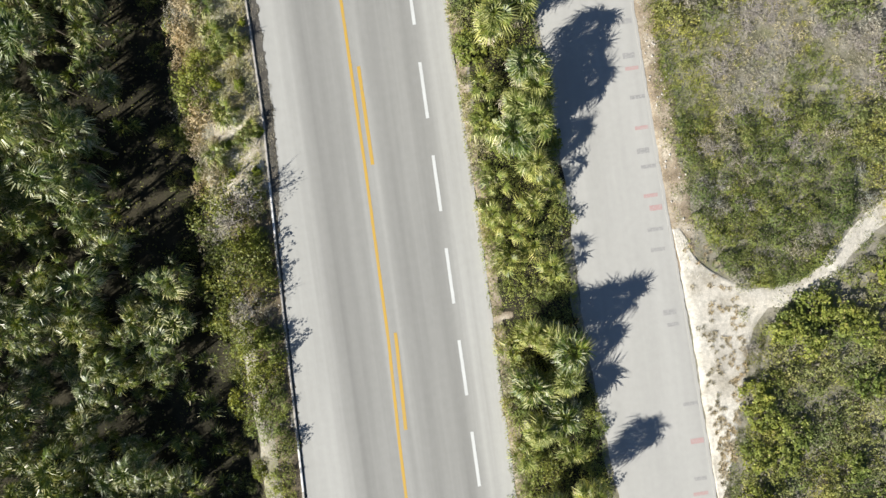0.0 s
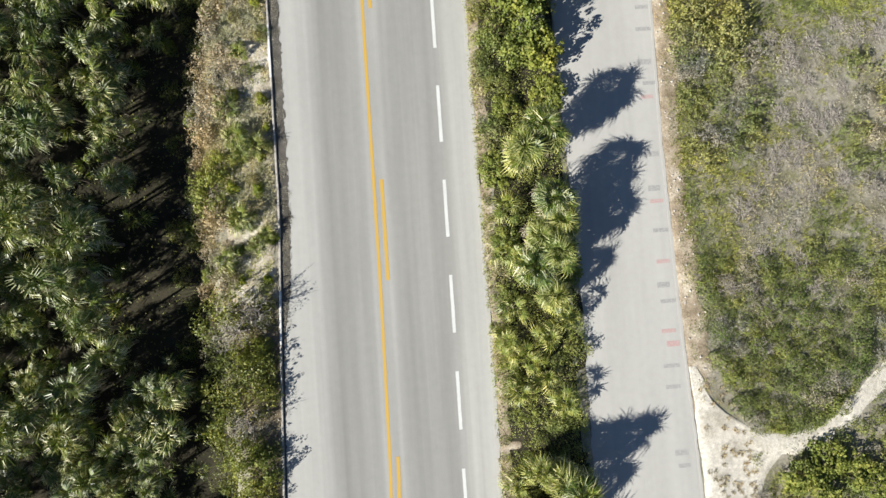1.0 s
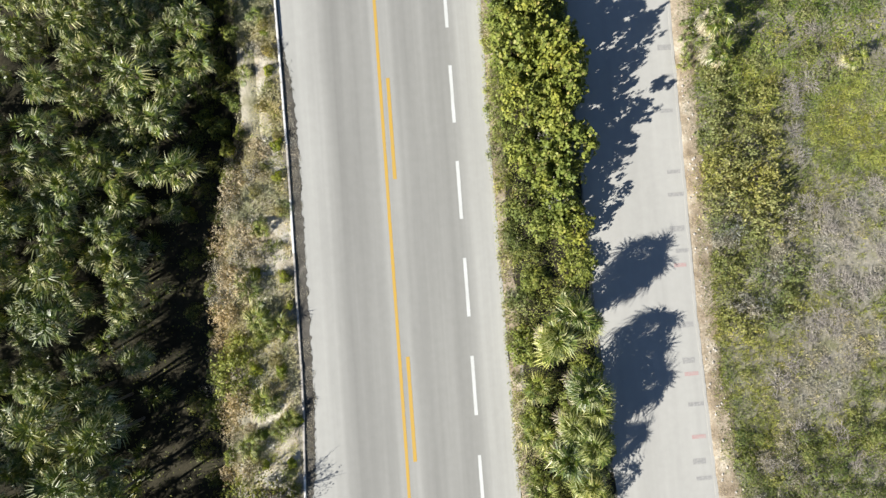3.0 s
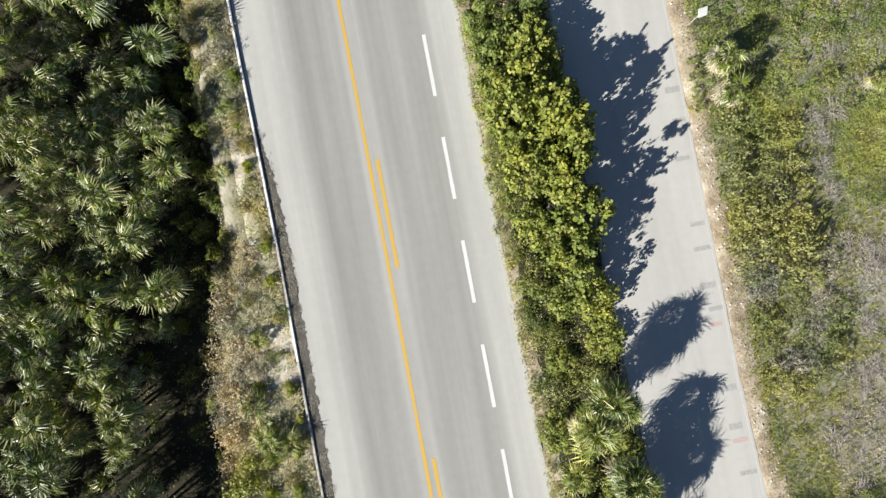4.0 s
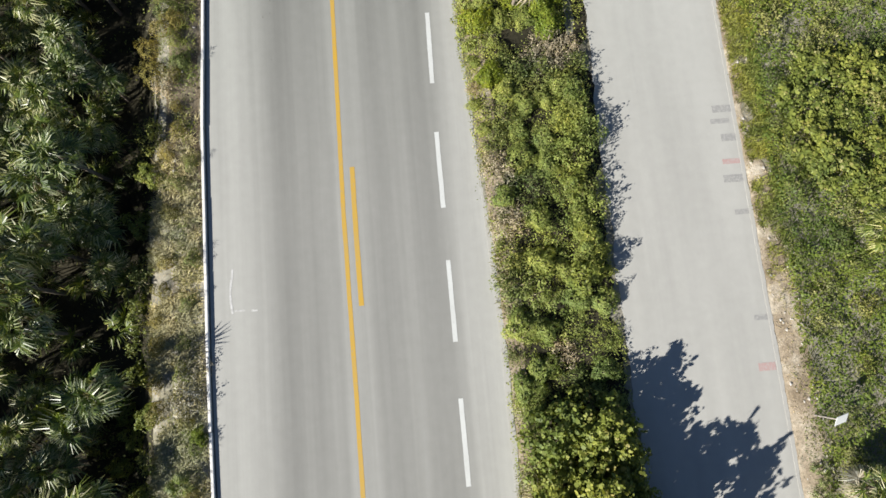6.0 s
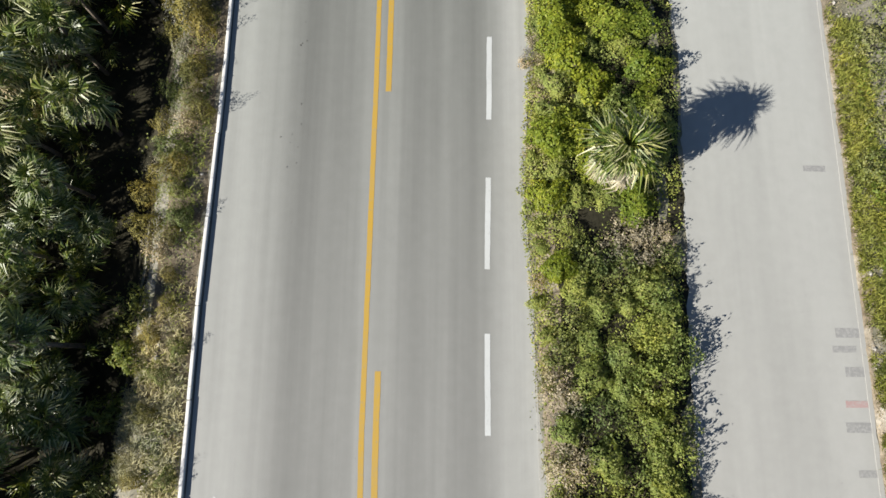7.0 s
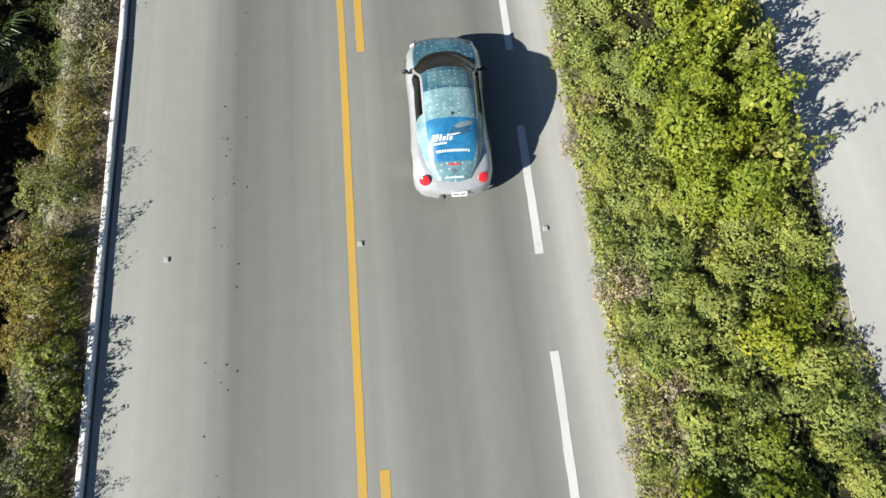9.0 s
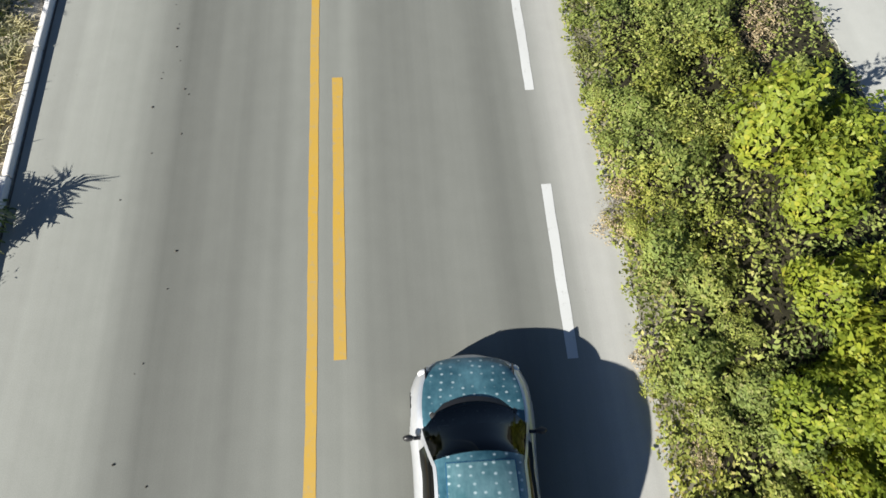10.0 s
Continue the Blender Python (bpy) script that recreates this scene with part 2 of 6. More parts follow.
# ---- mesh helpers ----
rng = np.random.default_rng(7)


def mesh_from(name, verts, faces, material, smooth=False):
    me = bpy.data.meshes.new(name)
    me.from_pydata([tuple(v) for v in verts], [], [tuple(f) for f in faces])
    me.materials.append(material)
    if smooth:
        me.polygons.foreach_set("use_smooth", [True] * len(me.polygons))
    me.update()
    return me


def mesh_stack(name, verts, material, second=None, slots=None):
    """A mesh of many separate polygons: verts has the shape (polygons, corners, 3)."""
    n, k, _ = verts.shape
    me = bpy.data.meshes.new(name)
    me.vertices.add(n * k)
    me.vertices.foreach_set("co", verts.astype(np.float32).ravel())
    me.loops.add(n * k)
    me.loops.foreach_set("vertex_index", np.arange(n * k, dtype=np.int32))
    me.polygons.add(n)
    me.polygons.foreach_set("loop_start", np.arange(0, n * k, k, dtype=np.int32))
    me.polygons.foreach_set("loop_total", np.full(n, k, dtype=np.int32))
    me.materials.append(material)
    if second:
        me.materials.append(second)
        me.polygons.foreach_set("material_index", np.asarray(slots, dtype=np.int32))
    me.update(calc_edges=True)
    return me


def child(name, me, parent, label="", m=None):
    ob = new(name, me)
    ob.parent = parent
    if m is not None:
        ob.matrix_basis = m
    if label:
        ob["label"] = label
    return ob


def part(name, bm, material, parent, label="", smooth=False):
    me = bpy.data.meshes.new(name)
    bm.to_mesh(me)
    bm.free()
    me.materials.append(material)
    if smooth:
        me.polygons.foreach_set("use_smooth", [True] * len(me.polygons))
    return child(name, me, parent, label)


def smoothstep(a, b, v):
    t = np.clip((np.asarray(v, float) - a) / (b - a), 0, 1)
    return t * t * (3 - 2 * t)


LATTICE = np.random.default_rng(11).uniform(-1, 1, (97, 97))


def wave(x, y, s, seed=0.0):
    """A smooth, uneven field of about -1 to 1, with no rows in it."""
    x, y = np.asarray(x, float), np.asarray(y, float)
    total = 0.0
    for k, amount in ((1.6, 1.0), (0.7, 0.45)):
        u, v = x / (s * k) + seed * 13.7, y / (s * k) - seed * 7.3
        u, v = u * 0.94 + v * 0.34, v * 0.94 - u * 0.34
        i, j = np.floor(u).astype(int), np.floor(v).astype(int)
        a, b = u - i, v - j
        a, b = a * a * (3 - 2 * a), b * b * (3 - 2 * b)
        at = lambda p, q: LATTICE[p % 97, q % 97]
        total = total + amount * ((at(i, j) * (1 - a) + at(i + 1, j) * a) * (1 - b) + (at(i, j + 1) * (1 - a) + at(i + 1, j + 1) * a) * b)
    return total


# ---- the lie of the land ----
KERB_Y = [-60, -20, -15, 0, 7, 20, 32, 42, 50, 66, 73, 140]
KERB_X = [-12.0, -10.35, -10.15, -9.6, -9.3, -9.27, -9.5, -9.5, -9.32, -9.28, -9.42, -9.5]
kerb_x = lambda y: np.interp(y, KERB_Y, KERB_X)
EDGE_Y = [-60, -17, -2, 10, 20, 32, 43, 46, 52, 56, 66, 72, 140]
EDGE_X = [1.8, 1.82, 1.92, 1.8, 1.72, 1.78, 1.5, 1.3, 1.62, 1.5, 1.5, 1.42, 1.5]
edge_x = lambda y: np.interp(y, EDGE_Y, EDGE_X)
near_x = lambda y: np.interp(y, [-60, -18, -9, 0, 14, 24, 40, 50, 58, 69, 72, 140], [8.2, 8.0, 7.35, 7.4, 7.0, 6.75, 6.75, 7.1, 6.9, 7.2, 7.0, 6.9])
far_x = lambda y: np.interp(y, [-60, -18, -8, 0, 10, 24, 140], [14.3, 13.8, 13.5, 13.1, 12.82, 12.85, 12.85])
dash_x = lambda y: np.interp(y, [-60, 0, 43, 48, 52, 57, 63, 68, 71, 100], [-0.1, -0.01, -0.03, 0.06, 0.1, 0.18, 0.22, 0.29, 0.3, 0.7])
dashed_yellow_x = lambda y: np.interp(y, [-60, -13, -7, 3, 30, 38, 50, 65, 72, 140], [-4.8, -3.85, -3.63, -3.54, -3.56, -3.63, -3.54, -3.49, -3.53, -3.6])
verge_x = lambda y: np.interp(y, [-60, -10, 0, 12, 17, 21, 34, 46, 60, 140], [-12.6, -12.0, -12.9, -13.1, -12.6, -11.4, -11.6, -11.2, -10.9, -10.9])


def land_z(x, y):
    x, y = np.asarray(x, float), np.asarray(y, float)
    bumps = 0.07 * wave(x, y, 3.0, 0.4) + 0.03 * wave(x, y, 1.8, 2.1)
    on_road = smoothstep(kerb_x(y) - 0.5, kerb_x(y) - 0.2, x) * (1 - smoothstep(edge_x(y) + 0.1, edge_x(y) + 0.5, x))
    on_side = smoothstep(near_x(y) - 0.5, near_x(y) - 0.1, x) * (1 - smoothstep(far_x(y) + 0.1, far_x(y) + 0.6, x))
    low = smoothstep(0.0, 2.6, verge_x(y) + 0.5 - x)
    flat = np.maximum(on_road, on_side)
    return (0.03 + bumps) * (1 - flat) - 0.022 * flat - 2.3 * low


def sheet(name, xs, ys, zf, material, thick=0.0):
    """A sheet over a grid of x and y, with a skirt of the given thickness round it."""
    X, Y = np.meshgrid(xs, ys)
    v = np.stack([X, Y, zf(X, Y)], -1).reshape(-1, 3)
    nx, ny = len(xs), len(ys)
    f = [(j * nx + i, j * nx + i + 1, (j + 1) * nx + i + 1, (j + 1) * nx + i) for j in range(ny - 1) for i in range(nx - 1)]
    return mesh_from(name, v, f, material, True)


def ribbon(name, left, right, ys, z, material, cols=2, depth=0.0):
    """A strip between two lines x = left(y) and x = right(y), with sides of the given depth."""
    ys = np.asarray(ys, float)
    rows = [np.linspace(l, r, cols) for l, r in zip(left(ys), right(ys))]
    v, f = [], []
    for y, row in zip(ys, rows):
        line = [(x, y, z) for x in row]
        if depth:
            line = [(row[0], y, z - depth)] + line + [(row[-1], y, z - depth)]
        v += line
    n = len(v) // len(ys)
    for j in range(len(ys) - 1):
        f += [(j * n + i, j * n + i + 1, (j + 1) * n + i + 1, (j + 1) * n + i) for i in range(n - 1)]
    if depth:
        f += [tuple(range(n)), tuple((len(ys) - 1) * n + i for i in reversed(range(n)))]
    return mesh_from(name, v, f, material)


far = [60, 100, 200, 500, 1200, 3000]
gx = np.concatenate([-np.array(far[::-1]), np.arange(-40, 40.01, 0.6), far])
gy = np.concatenate([-np.array(far[::-1]), np.arange(-40, 110.01, 0.6), np.array(far[1:])])
GRID_Z = land_z(*np.meshgrid(gx, gy))


def ground_z(x, y):
    """The height of the ground sheet itself, between its grid points."""
    x, y = np.asarray(x, float), np.asarray(y, float)
    i = np.clip(np.searchsorted(gx, x) - 1, 0, len(gx) - 2)
    j = np.clip(np.searchsorted(gy, y) - 1, 0, len(gy) - 2)
    u, v = (x - gx[i]) / (gx[i + 1] - gx[i]), (y - gy[j]) / (gy[j + 1] - gy[j])
    return (GRID_Z[j, i] * (1 - u) + GRID_Z[j, i + 1] * u) * (1 - v) + (GRID_Z[j + 1, i] * (1 - u) + GRID_Z[j + 1, i + 1] * u) * v


ground = tagged(new("ground", sheet("ground", gx, gy, land_z, SCRUBSOIL)), "dry brown and olive coastal earth under low scrub", "ground", kind="structure")

jag = lambda y, a, s: a * (wave(y, y * 0.3, 0.33, s) + 0.7 * wave(y, -y, 0.11, s + 3))
ys_road = np.arange(-60, 130.01, 0.2)
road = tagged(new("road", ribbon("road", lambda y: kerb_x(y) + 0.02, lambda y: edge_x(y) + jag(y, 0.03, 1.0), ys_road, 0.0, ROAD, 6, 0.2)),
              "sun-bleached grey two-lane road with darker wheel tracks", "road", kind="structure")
side_road = tagged(new("side_road", ribbon("side_road", lambda y: near_x(y) + jag(y, 0.07, 2.0), lambda y: far_x(y) - 0.16, ys_road, 0.0, SIDE, 4, 0.2)),
                   "pale grey side lane beside the planted strip", "road", kind="structure")
side_edging = tagged(new("side_edging", ribbon("side_edging", lambda y: far_x(y) - 0.156, lambda y: far_x(y) + jag(y, 0.03, 4.0), ys_road, 0.014, EDGING, 2, 0.2)),
                     "weathered pale concrete edging along the side lane", "kerb", kind="structure")
road_edging = tagged(new("road_edging", ribbon("road_edging", lambda y: edge_x(y) - 0.05 + jag(y, 0.02, 8.0), lambda y: edge_x(y) + 0.2 + jag(y, 0.03, 5.0), np.arange(-60, 40, 0.2), 0.01, EDGING, 2, 0.2)),
                     "crumbling low concrete edging beside the planted strip", "kerb", kind="structure")
tagged(new("gutter_silt", ribbon("gutter_silt", lambda y: kerb_x(y) + 0.03, lambda y: kerb_x(y) + 0.06 + 0.42 * smoothstep(-1, 4, y) * (1 - smoothstep(23, 28, y)) + np.abs(jag(y, 0.12, 6.0)) * (1 - smoothstep(24, 30, y)), np.arange(-25, 90, 0.1), 0.006, GUTTER, 2, 0.02)),
                "dark silt and leaf litter washed against the kerb", "silt", kind="structure")

# road paint
def stripe(name, line, y0, y1, width, material, label, seed=0.0):
    ys = np.linspace(y0, y1, max(6, int((y1 - y0) / 0.18)))
    ob = new(name, ribbon(name, lambda y: line(y) - width / 2 + jag(y, 0.006, seed), lambda y: line(y) + width / 2 + jag(y, 0.006, seed + 2), ys, 0.004, material))
    return tagged(ob, label, "road marking", kind="structure")


stripe("solid_yellow_line", lambda y: dashed_yellow_x(y) - 0.45, -60, 130, 0.175, YELLOW, "continuous yellow centre line, slightly worn")
for i in range(-4, 9):
    a = 3.2 + 15.52 * (i - 1)
    stripe("dashed_yellow_line", dashed_yellow_x, a, a + 5.7, 0.2, YELLOW, "broken yellow centre line dash, slightly worn", i * 1.3)["group"] = "yellow dashes"
for i in range(-10, 23):
    a = 5.42 * (i - 3)
    stripe("white_dash", dash_x, a, a + 3.25, 0.185, WHITE, "broken white lane line dash, slightly worn", i * 0.9)["group"] = "white dashes"
FAINT = worn_paint("faint_white_paint", (0.55, 0.55, 0.54), (0.31, 0.305, 0.29), 0.44, 12)
stripe("worn_white_mark", lambda y: -8.62 + 0.0 * y + 0.05 * np.sin(y * 3), 34.35, 36.1, 0.09, FAINT, "worn white painted stroke on the road")
stripe("worn_white_mark", lambda y: -8.3 + 0.0 * y, 34.42, 34.48, 0.42, FAINT, "worn white painted stroke on the road")
stripe("worn_white_mark", lambda y: -7.75 + 0.0 * y, 34.38, 34.46, 0.24, FAINT, "worn white painted stroke on the road")

MARKS = [(12.1, 7.4, 0), (12.3, 5.0, 0), (12.3, 3.2, 1), (12.2, 1.8, 0), (12.4, 0.9, 0), (12.3, -0.8, 1), (12.5, -1.6, 1), (12.3, -2.8, 0), (12.3, -4.0, 0),
         (12.5, -7.8, 0), (12.6, -8.5, 0), (13.0, -13.3, 0), (13.1, -15.6, 1), (13.0, -17.8, 0), (12.9, -18.7, 1), (12.3, 25.2, 0), (12.2, 18.1, 0), (12.2, 16.8, 0),
         (12.1, 14.8, 0), (12.3, 13.6, 0), (12.1, 12.8, 1), (12.1, 9.4, 0), (12.2, 6.7, 1), (12.1, 21.6, 0), (12.3, 41.3, 0), (12.1, 40.8, 0), (12.3, 39.0, 1),
         (12.3, 38.2, 0), (12.5, 36.8, 0), (12.5, 32.4, 0), (12.3, 30.4, 1), (12.4, 23.6, 0), (11.8, 47.2, 0), (12.4, 40.0, 0)]
for i, (x, y, red) in enumerate(MARKS):
    w = 0.7 + 0.25 * ((i * 37) % 10) / 10
    stripe("faded_bar_mark", lambda yy, x=x: x + 0 * yy, y - 0.11, y + 0.11 + 0.1 * (i % 3 == 0), w, REDMARK if red else GREYMARK,
           "faded red painted bar on the side lane" if red else "faded grey painted bar on the side lane", i * 0.7)["group"] = "faded bars"

# kerb stones
def box_bm(sx, sy, sz, bevel=0.015, seg=2):
    bm = bmesh.new()
    bmesh.ops.create_cube(bm, size=1, matrix=Matrix.Diagonal((sx, sy, sz, 1)))
    if bevel:
        bmesh.ops.bevel(bm, geom=bm.edges[:], offset=bevel, segments=seg, affect="EDGES", profile=0.6)
    return bm


kerb_mesh = bpy.data.meshes.new("kerb_stone")
kb = box_bm(0.112, 2.98, 0.34, 0.022)
kb.to_mesh(kerb_mesh)
kb.free()
kerb_mesh.materials.append(KERB)
old_mesh = kerb_mesh.copy()
old_mesh.materials[0] = OLD_KERB
kerb = tagged(new("kerb"), "white painted concrete kerb, chipped and stained", "kerb", kind="structure")
for i in range(-9, 33):
    y = 3.0 * i + 1.5
    a = math.atan2(float(kerb_x(y + 1.5) - kerb_x(y - 1.5)), 3.0)
    st = child("kerb_stone", old_mesh if y < 25 and i % 5 and not (y > 14 and i % 2) else kerb_mesh, kerb, m=pose(float(kerb_x(y)) - 0.063 + 0.012 * math.sin(i * 7.1), y, float(np.interp(y, [18, 34], [-0.075, -0.03])) + 0.008 * math.sin(i * 3.7), 0, 0.6 * math.sin(i * 2.3), -math.degrees(a)))

# raised road studs and grit
bm = box_bm(0.11, 0.11, 0.03, 0.01)
stud_mesh = bpy.data.meshes.new("stud")
bm.to_mesh(stud_mesh)
bm.free()
stud_mesh.materials.append(EDGING)
bm = box_bm(0.03, 0.07, 0.012, 0.003)
lens_mesh = bpy.data.meshes.new("reflector")
bm.to_mesh(lens_mesh)
bm.free()
lens_mesh.materials.append(GREYMARK)
for x in (-7.98, -3.76, 0.42):
    stud = tagged(new("road_stud"), "square white raised stud on the road", "road stud", "road studs")
    stud.matrix_basis = pose(x, 60.2, 0.012)
    child("base", stud_mesh, stud)
    child("reflector", lens_mesh, stud, "dark reflector face", pose(0.03, 0, 0.016))

# ---- plants ----
def frames_from(normal, spin):
    """Two unit vectors at right angles to each normal, turned by spin."""
    n = normal / np.linalg.norm(normal, axis=1, keepdims=True)
    helper = np.where(np.abs(n[:, 2:3]) < 0.9, np.array([[0, 0, 1.0]]), np.array([[1.0, 0, 0]]))
    u = np.cross(helper, n)
    u /= np.linalg.norm(u, axis=1, keepdims=True)
    v = np.cross(n, u)
    c, s = np.cos(spin)[:, None], np.sin(spin)[:, None]
    return u * c + v * s, v * c - u * s, n


LEAF_SHAPES = {
    "round": np.array([(0.0, 0.0), (0.36, 0.1), (0.5, 0.48), (0.3, 0.86), (-0.06, 1.0), (-0.4, 0.8), (-0.48, 0.36)]),
    "broad": np.array([(0, 0), (0.27, 0.2), (0.3, 0.5), (0.03, 1.05), (-0.28, 0.55), (-0.28, 0.2)]),
    "oval": np.array([(0, 0), (0.3, 0.5), (0, 1.0), (-0.3, 0.5)]),
    "small": np.array([(0, 0), (0.3, 0.45), (0, 1.0), (-0.3, 0.45)]),
}


def leaves(points, normals, size, shape, r, loose=0.42):
    """Separate leaf polygons at the points, facing about along the normals."""
    n = len(points)
    u, v, w = frames_from(normals + r.normal(0, loose, (n, 3)), r.uniform(0, 2 * np.pi, n))
    s = size * r.uniform(0.6, 1.4, n)
    slim = r.uniform(0.6, 1.1, n)[:, None, None]
    out = LEAF_SHAPES[shape]
    cup = 0.18 * np.abs(out[:, 0])
    return points[:, None, :] + s[:, None, None] * (u[:, None, :] * slim * out[None, :, 0:1] + v[:, None, :] * out[None, :, 1:2] + w[:, None, :] * cup[None, :, None])


def clump_points(centres, radii, per, r, flat=0.75):
    """Points with outward normals on the upper sides of overlapping lumps."""
    c = np.repeat(centres, per, 0)
    rad = np.repeat(radii, per)
    d = r.normal(0, 1, (len(c), 3))
    d[:, 2] = np.abs(d[:, 2]) * 0.9 - 0.25
    d /= np.linalg.norm(d, axis=1, keepdims=True)
    depth = r.uniform(0.72, 1.04, len(c))[:, None]
    p = c + d * rad[:, None] * depth * np.array([1, 1, flat])
    n = d + np.array([0, 0, 0.35])
    return p, n


def tube(v, f, a, b, ra, rb, sides=4):
    """Adds a tapered limb from a to b."""
    a, b = Vector(a), Vector(b)
    q = (b - a).to_track_quat("Z", "Y")
    k = len(v)
    for at, rad in ((a, ra), (b, rb)):
        for i in range(sides):
            t = 2 * math.pi * i / sides
            v.append(at + q @ Vector((math.cos(t) * rad, math.sin(t) * rad, 0)))
    f += [(k + i, k + (i + 1) % sides, k + sides + (i + 1) % sides, k + sides + i) for i in range(sides)]


def twigs(name, spread, height, count, rad, material, r, sub=3):
    """Limbs branching from one foot, forked at their middles and ends, all joined at the forks."""
    v, f = [], []
    for i in range(count):
        t = 2 * math.pi * (i + r.uniform(-0.3, 0.3)) / count
        d = spread * r.uniform(0.35, 0.95)
        end = Vector((math.cos(t) * d, math.sin(t) * d, height * r.uniform(0.55, 0.95)))
        mid = end * 0.5 + Vector((0, 0, height * 0.14))
        low = mid.lerp(end, r.uniform(0.35, 0.7))
        k = len(v)
        tube(v, f, (0, 0, -0.1), mid, rad, rad * 0.7)
        tube(v, f, mid, low, rad * 0.7, rad * 0.5)
        tube(v, f, low, end, rad * 0.5, rad * 0.35)
        f += [(0, k + 1, k + 2)] if k else []
        f += [(k + 4, k + 8, k + 9), (k + 12, k + 16, k + 17)]
        for j in range(sub):
            s, at = (mid, k + 4) if j % 2 else (low, k + 12)
            n = len(v)
            tube(v, f, s, s + Vector((*r.normal(0, spread * 0.28, 2), abs(r.normal(0, height * 0.25)))), rad * 0.45, rad * 0.15, 3)
            f.append((at, n, n + 1))
    return mesh_from(name, v, f, material)


def shrub_meshes(seed, spread, height, lumps, per, leaf, shape, material, wood=None, size=1.0, limbs=7):
    r = np.random.default_rng(seed)
    t = r.uniform(0, 2 * np.pi, lumps)
    d = spread * np.sqrt(r.uniform(0, 1, lumps))
    top = height * (1 - 0.55 * (d / spread) ** 2) * r.uniform(0.72, 1.08, lumps)
    rad = r.uniform(0.14, 0.4, lumps) * (0.5 + 0.5 * spread) * size
    c = np.stack([d * np.cos(t) * 1.0, d * np.sin(t), np.maximum(top - rad * 0.7, rad * 0.4)], 1)
    low = np.stack([d * np.cos(t + 1) * 1.02, d * np.sin(t + 1), top * 0.35], 1)
    p, n = clump_points(np.concatenate([c, low[: lumps // 2]]), np.concatenate([rad, rad[: lumps // 2]]), per, r)
    t = r.uniform(0, 2 * np.pi, 9)
    d = spread * r.uniform(0.45, 1.0, 9)
    shoots = np.stack([d * np.cos(t), d * np.sin(t), height * (1.06 - 0.5 * (d / spread) ** 2)], 1)
    ps, ns = clump_points(shoots, np.full(9, 0.1), 9, r, 1.6)
    p, n = np.concatenate([p, ps]), np.concatenate([n, ns])
    p[:, 2] = np.maximum(p[:, 2], 0.03)
    return mesh_stack("foliage", leaves(p, n, leaf, shape, r), material), twigs("stem", spread * (0.62 if limbs < 10 else 1.05), height * (0.5 if limbs < 10 else 0.92), limbs, 0.014 + 0.006 * height, wood or (STEM if limbs < 10 else TWIG), r, 2 if limbs < 10 else 5)


def mound_meshes(seed, spread, height, count, leaf, shape, material, bumps=11, sharp=0.09):
    """A compact mounded shrub: leaves laid over a lumpy dome, facing outwards."""
    r = np.random.default_rng(seed)
    z = r.uniform(-0.02, 1.0, count) ** 0.85
    phi = r.uniform(0, 2 * np.pi, count)
    d = np.stack([np.cos(phi) * np.sqrt(1 - z * z), np.sin(phi) * np.sqrt(1 - z * z), z], 1)
    u = r.normal(0, 1, (bumps, 3))
    u[:, 2] = np.abs(u[:, 2])
    u /= np.linalg.norm(u, axis=1, keepdims=True)
    near = np.exp((d @ u.T - 1) / sharp) * r.uniform(0.5, 1.0, bumps)
    k = near.argmax(1)
    w = near.max(1)[:, None]
    wide = 1 + 0.16 * np.sin(2 * phi + seed) + 0.12 * np.sin(3 * phi + 2.1 * seed) + 0.08 * np.sin(5 * phi + 0.7 * seed)
    p = d * (0.58 + 0.48 * w) * np.array([spread, spread, height]) * (wide * r.uniform(0.9, 1.03, count))[:, None]
    n = d / np.array([spread, spread, height]) * spread + 1.6 * w * (d - u[k]) + np.array([0, 0, 0.2])
    return mesh_stack("foliage", leaves(p, n, leaf, shape, r, 0.45), material), twigs("stem", spread * 0.6, height * 0.55, 6, 0.014 + 0.006 * height, STEM, r, 2)


def shrub(name, meshes, x, y, scale, label, group, z=None, squash=1.0):
    ob = new(name)
    zz = float(ground_z(x, y)) if z is None else z
    ob.matrix_basis = Matrix.LocRotScale((x, y, zz), Euler((0, 0, rng.uniform(0, 6.28))), (scale, scale, scale * squash))
    tagged(ob, label, "shrub", group)
    child("foliage", meshes[0], ob)
    child("stem", meshes[1], ob)
    return ob


SEGS = 17


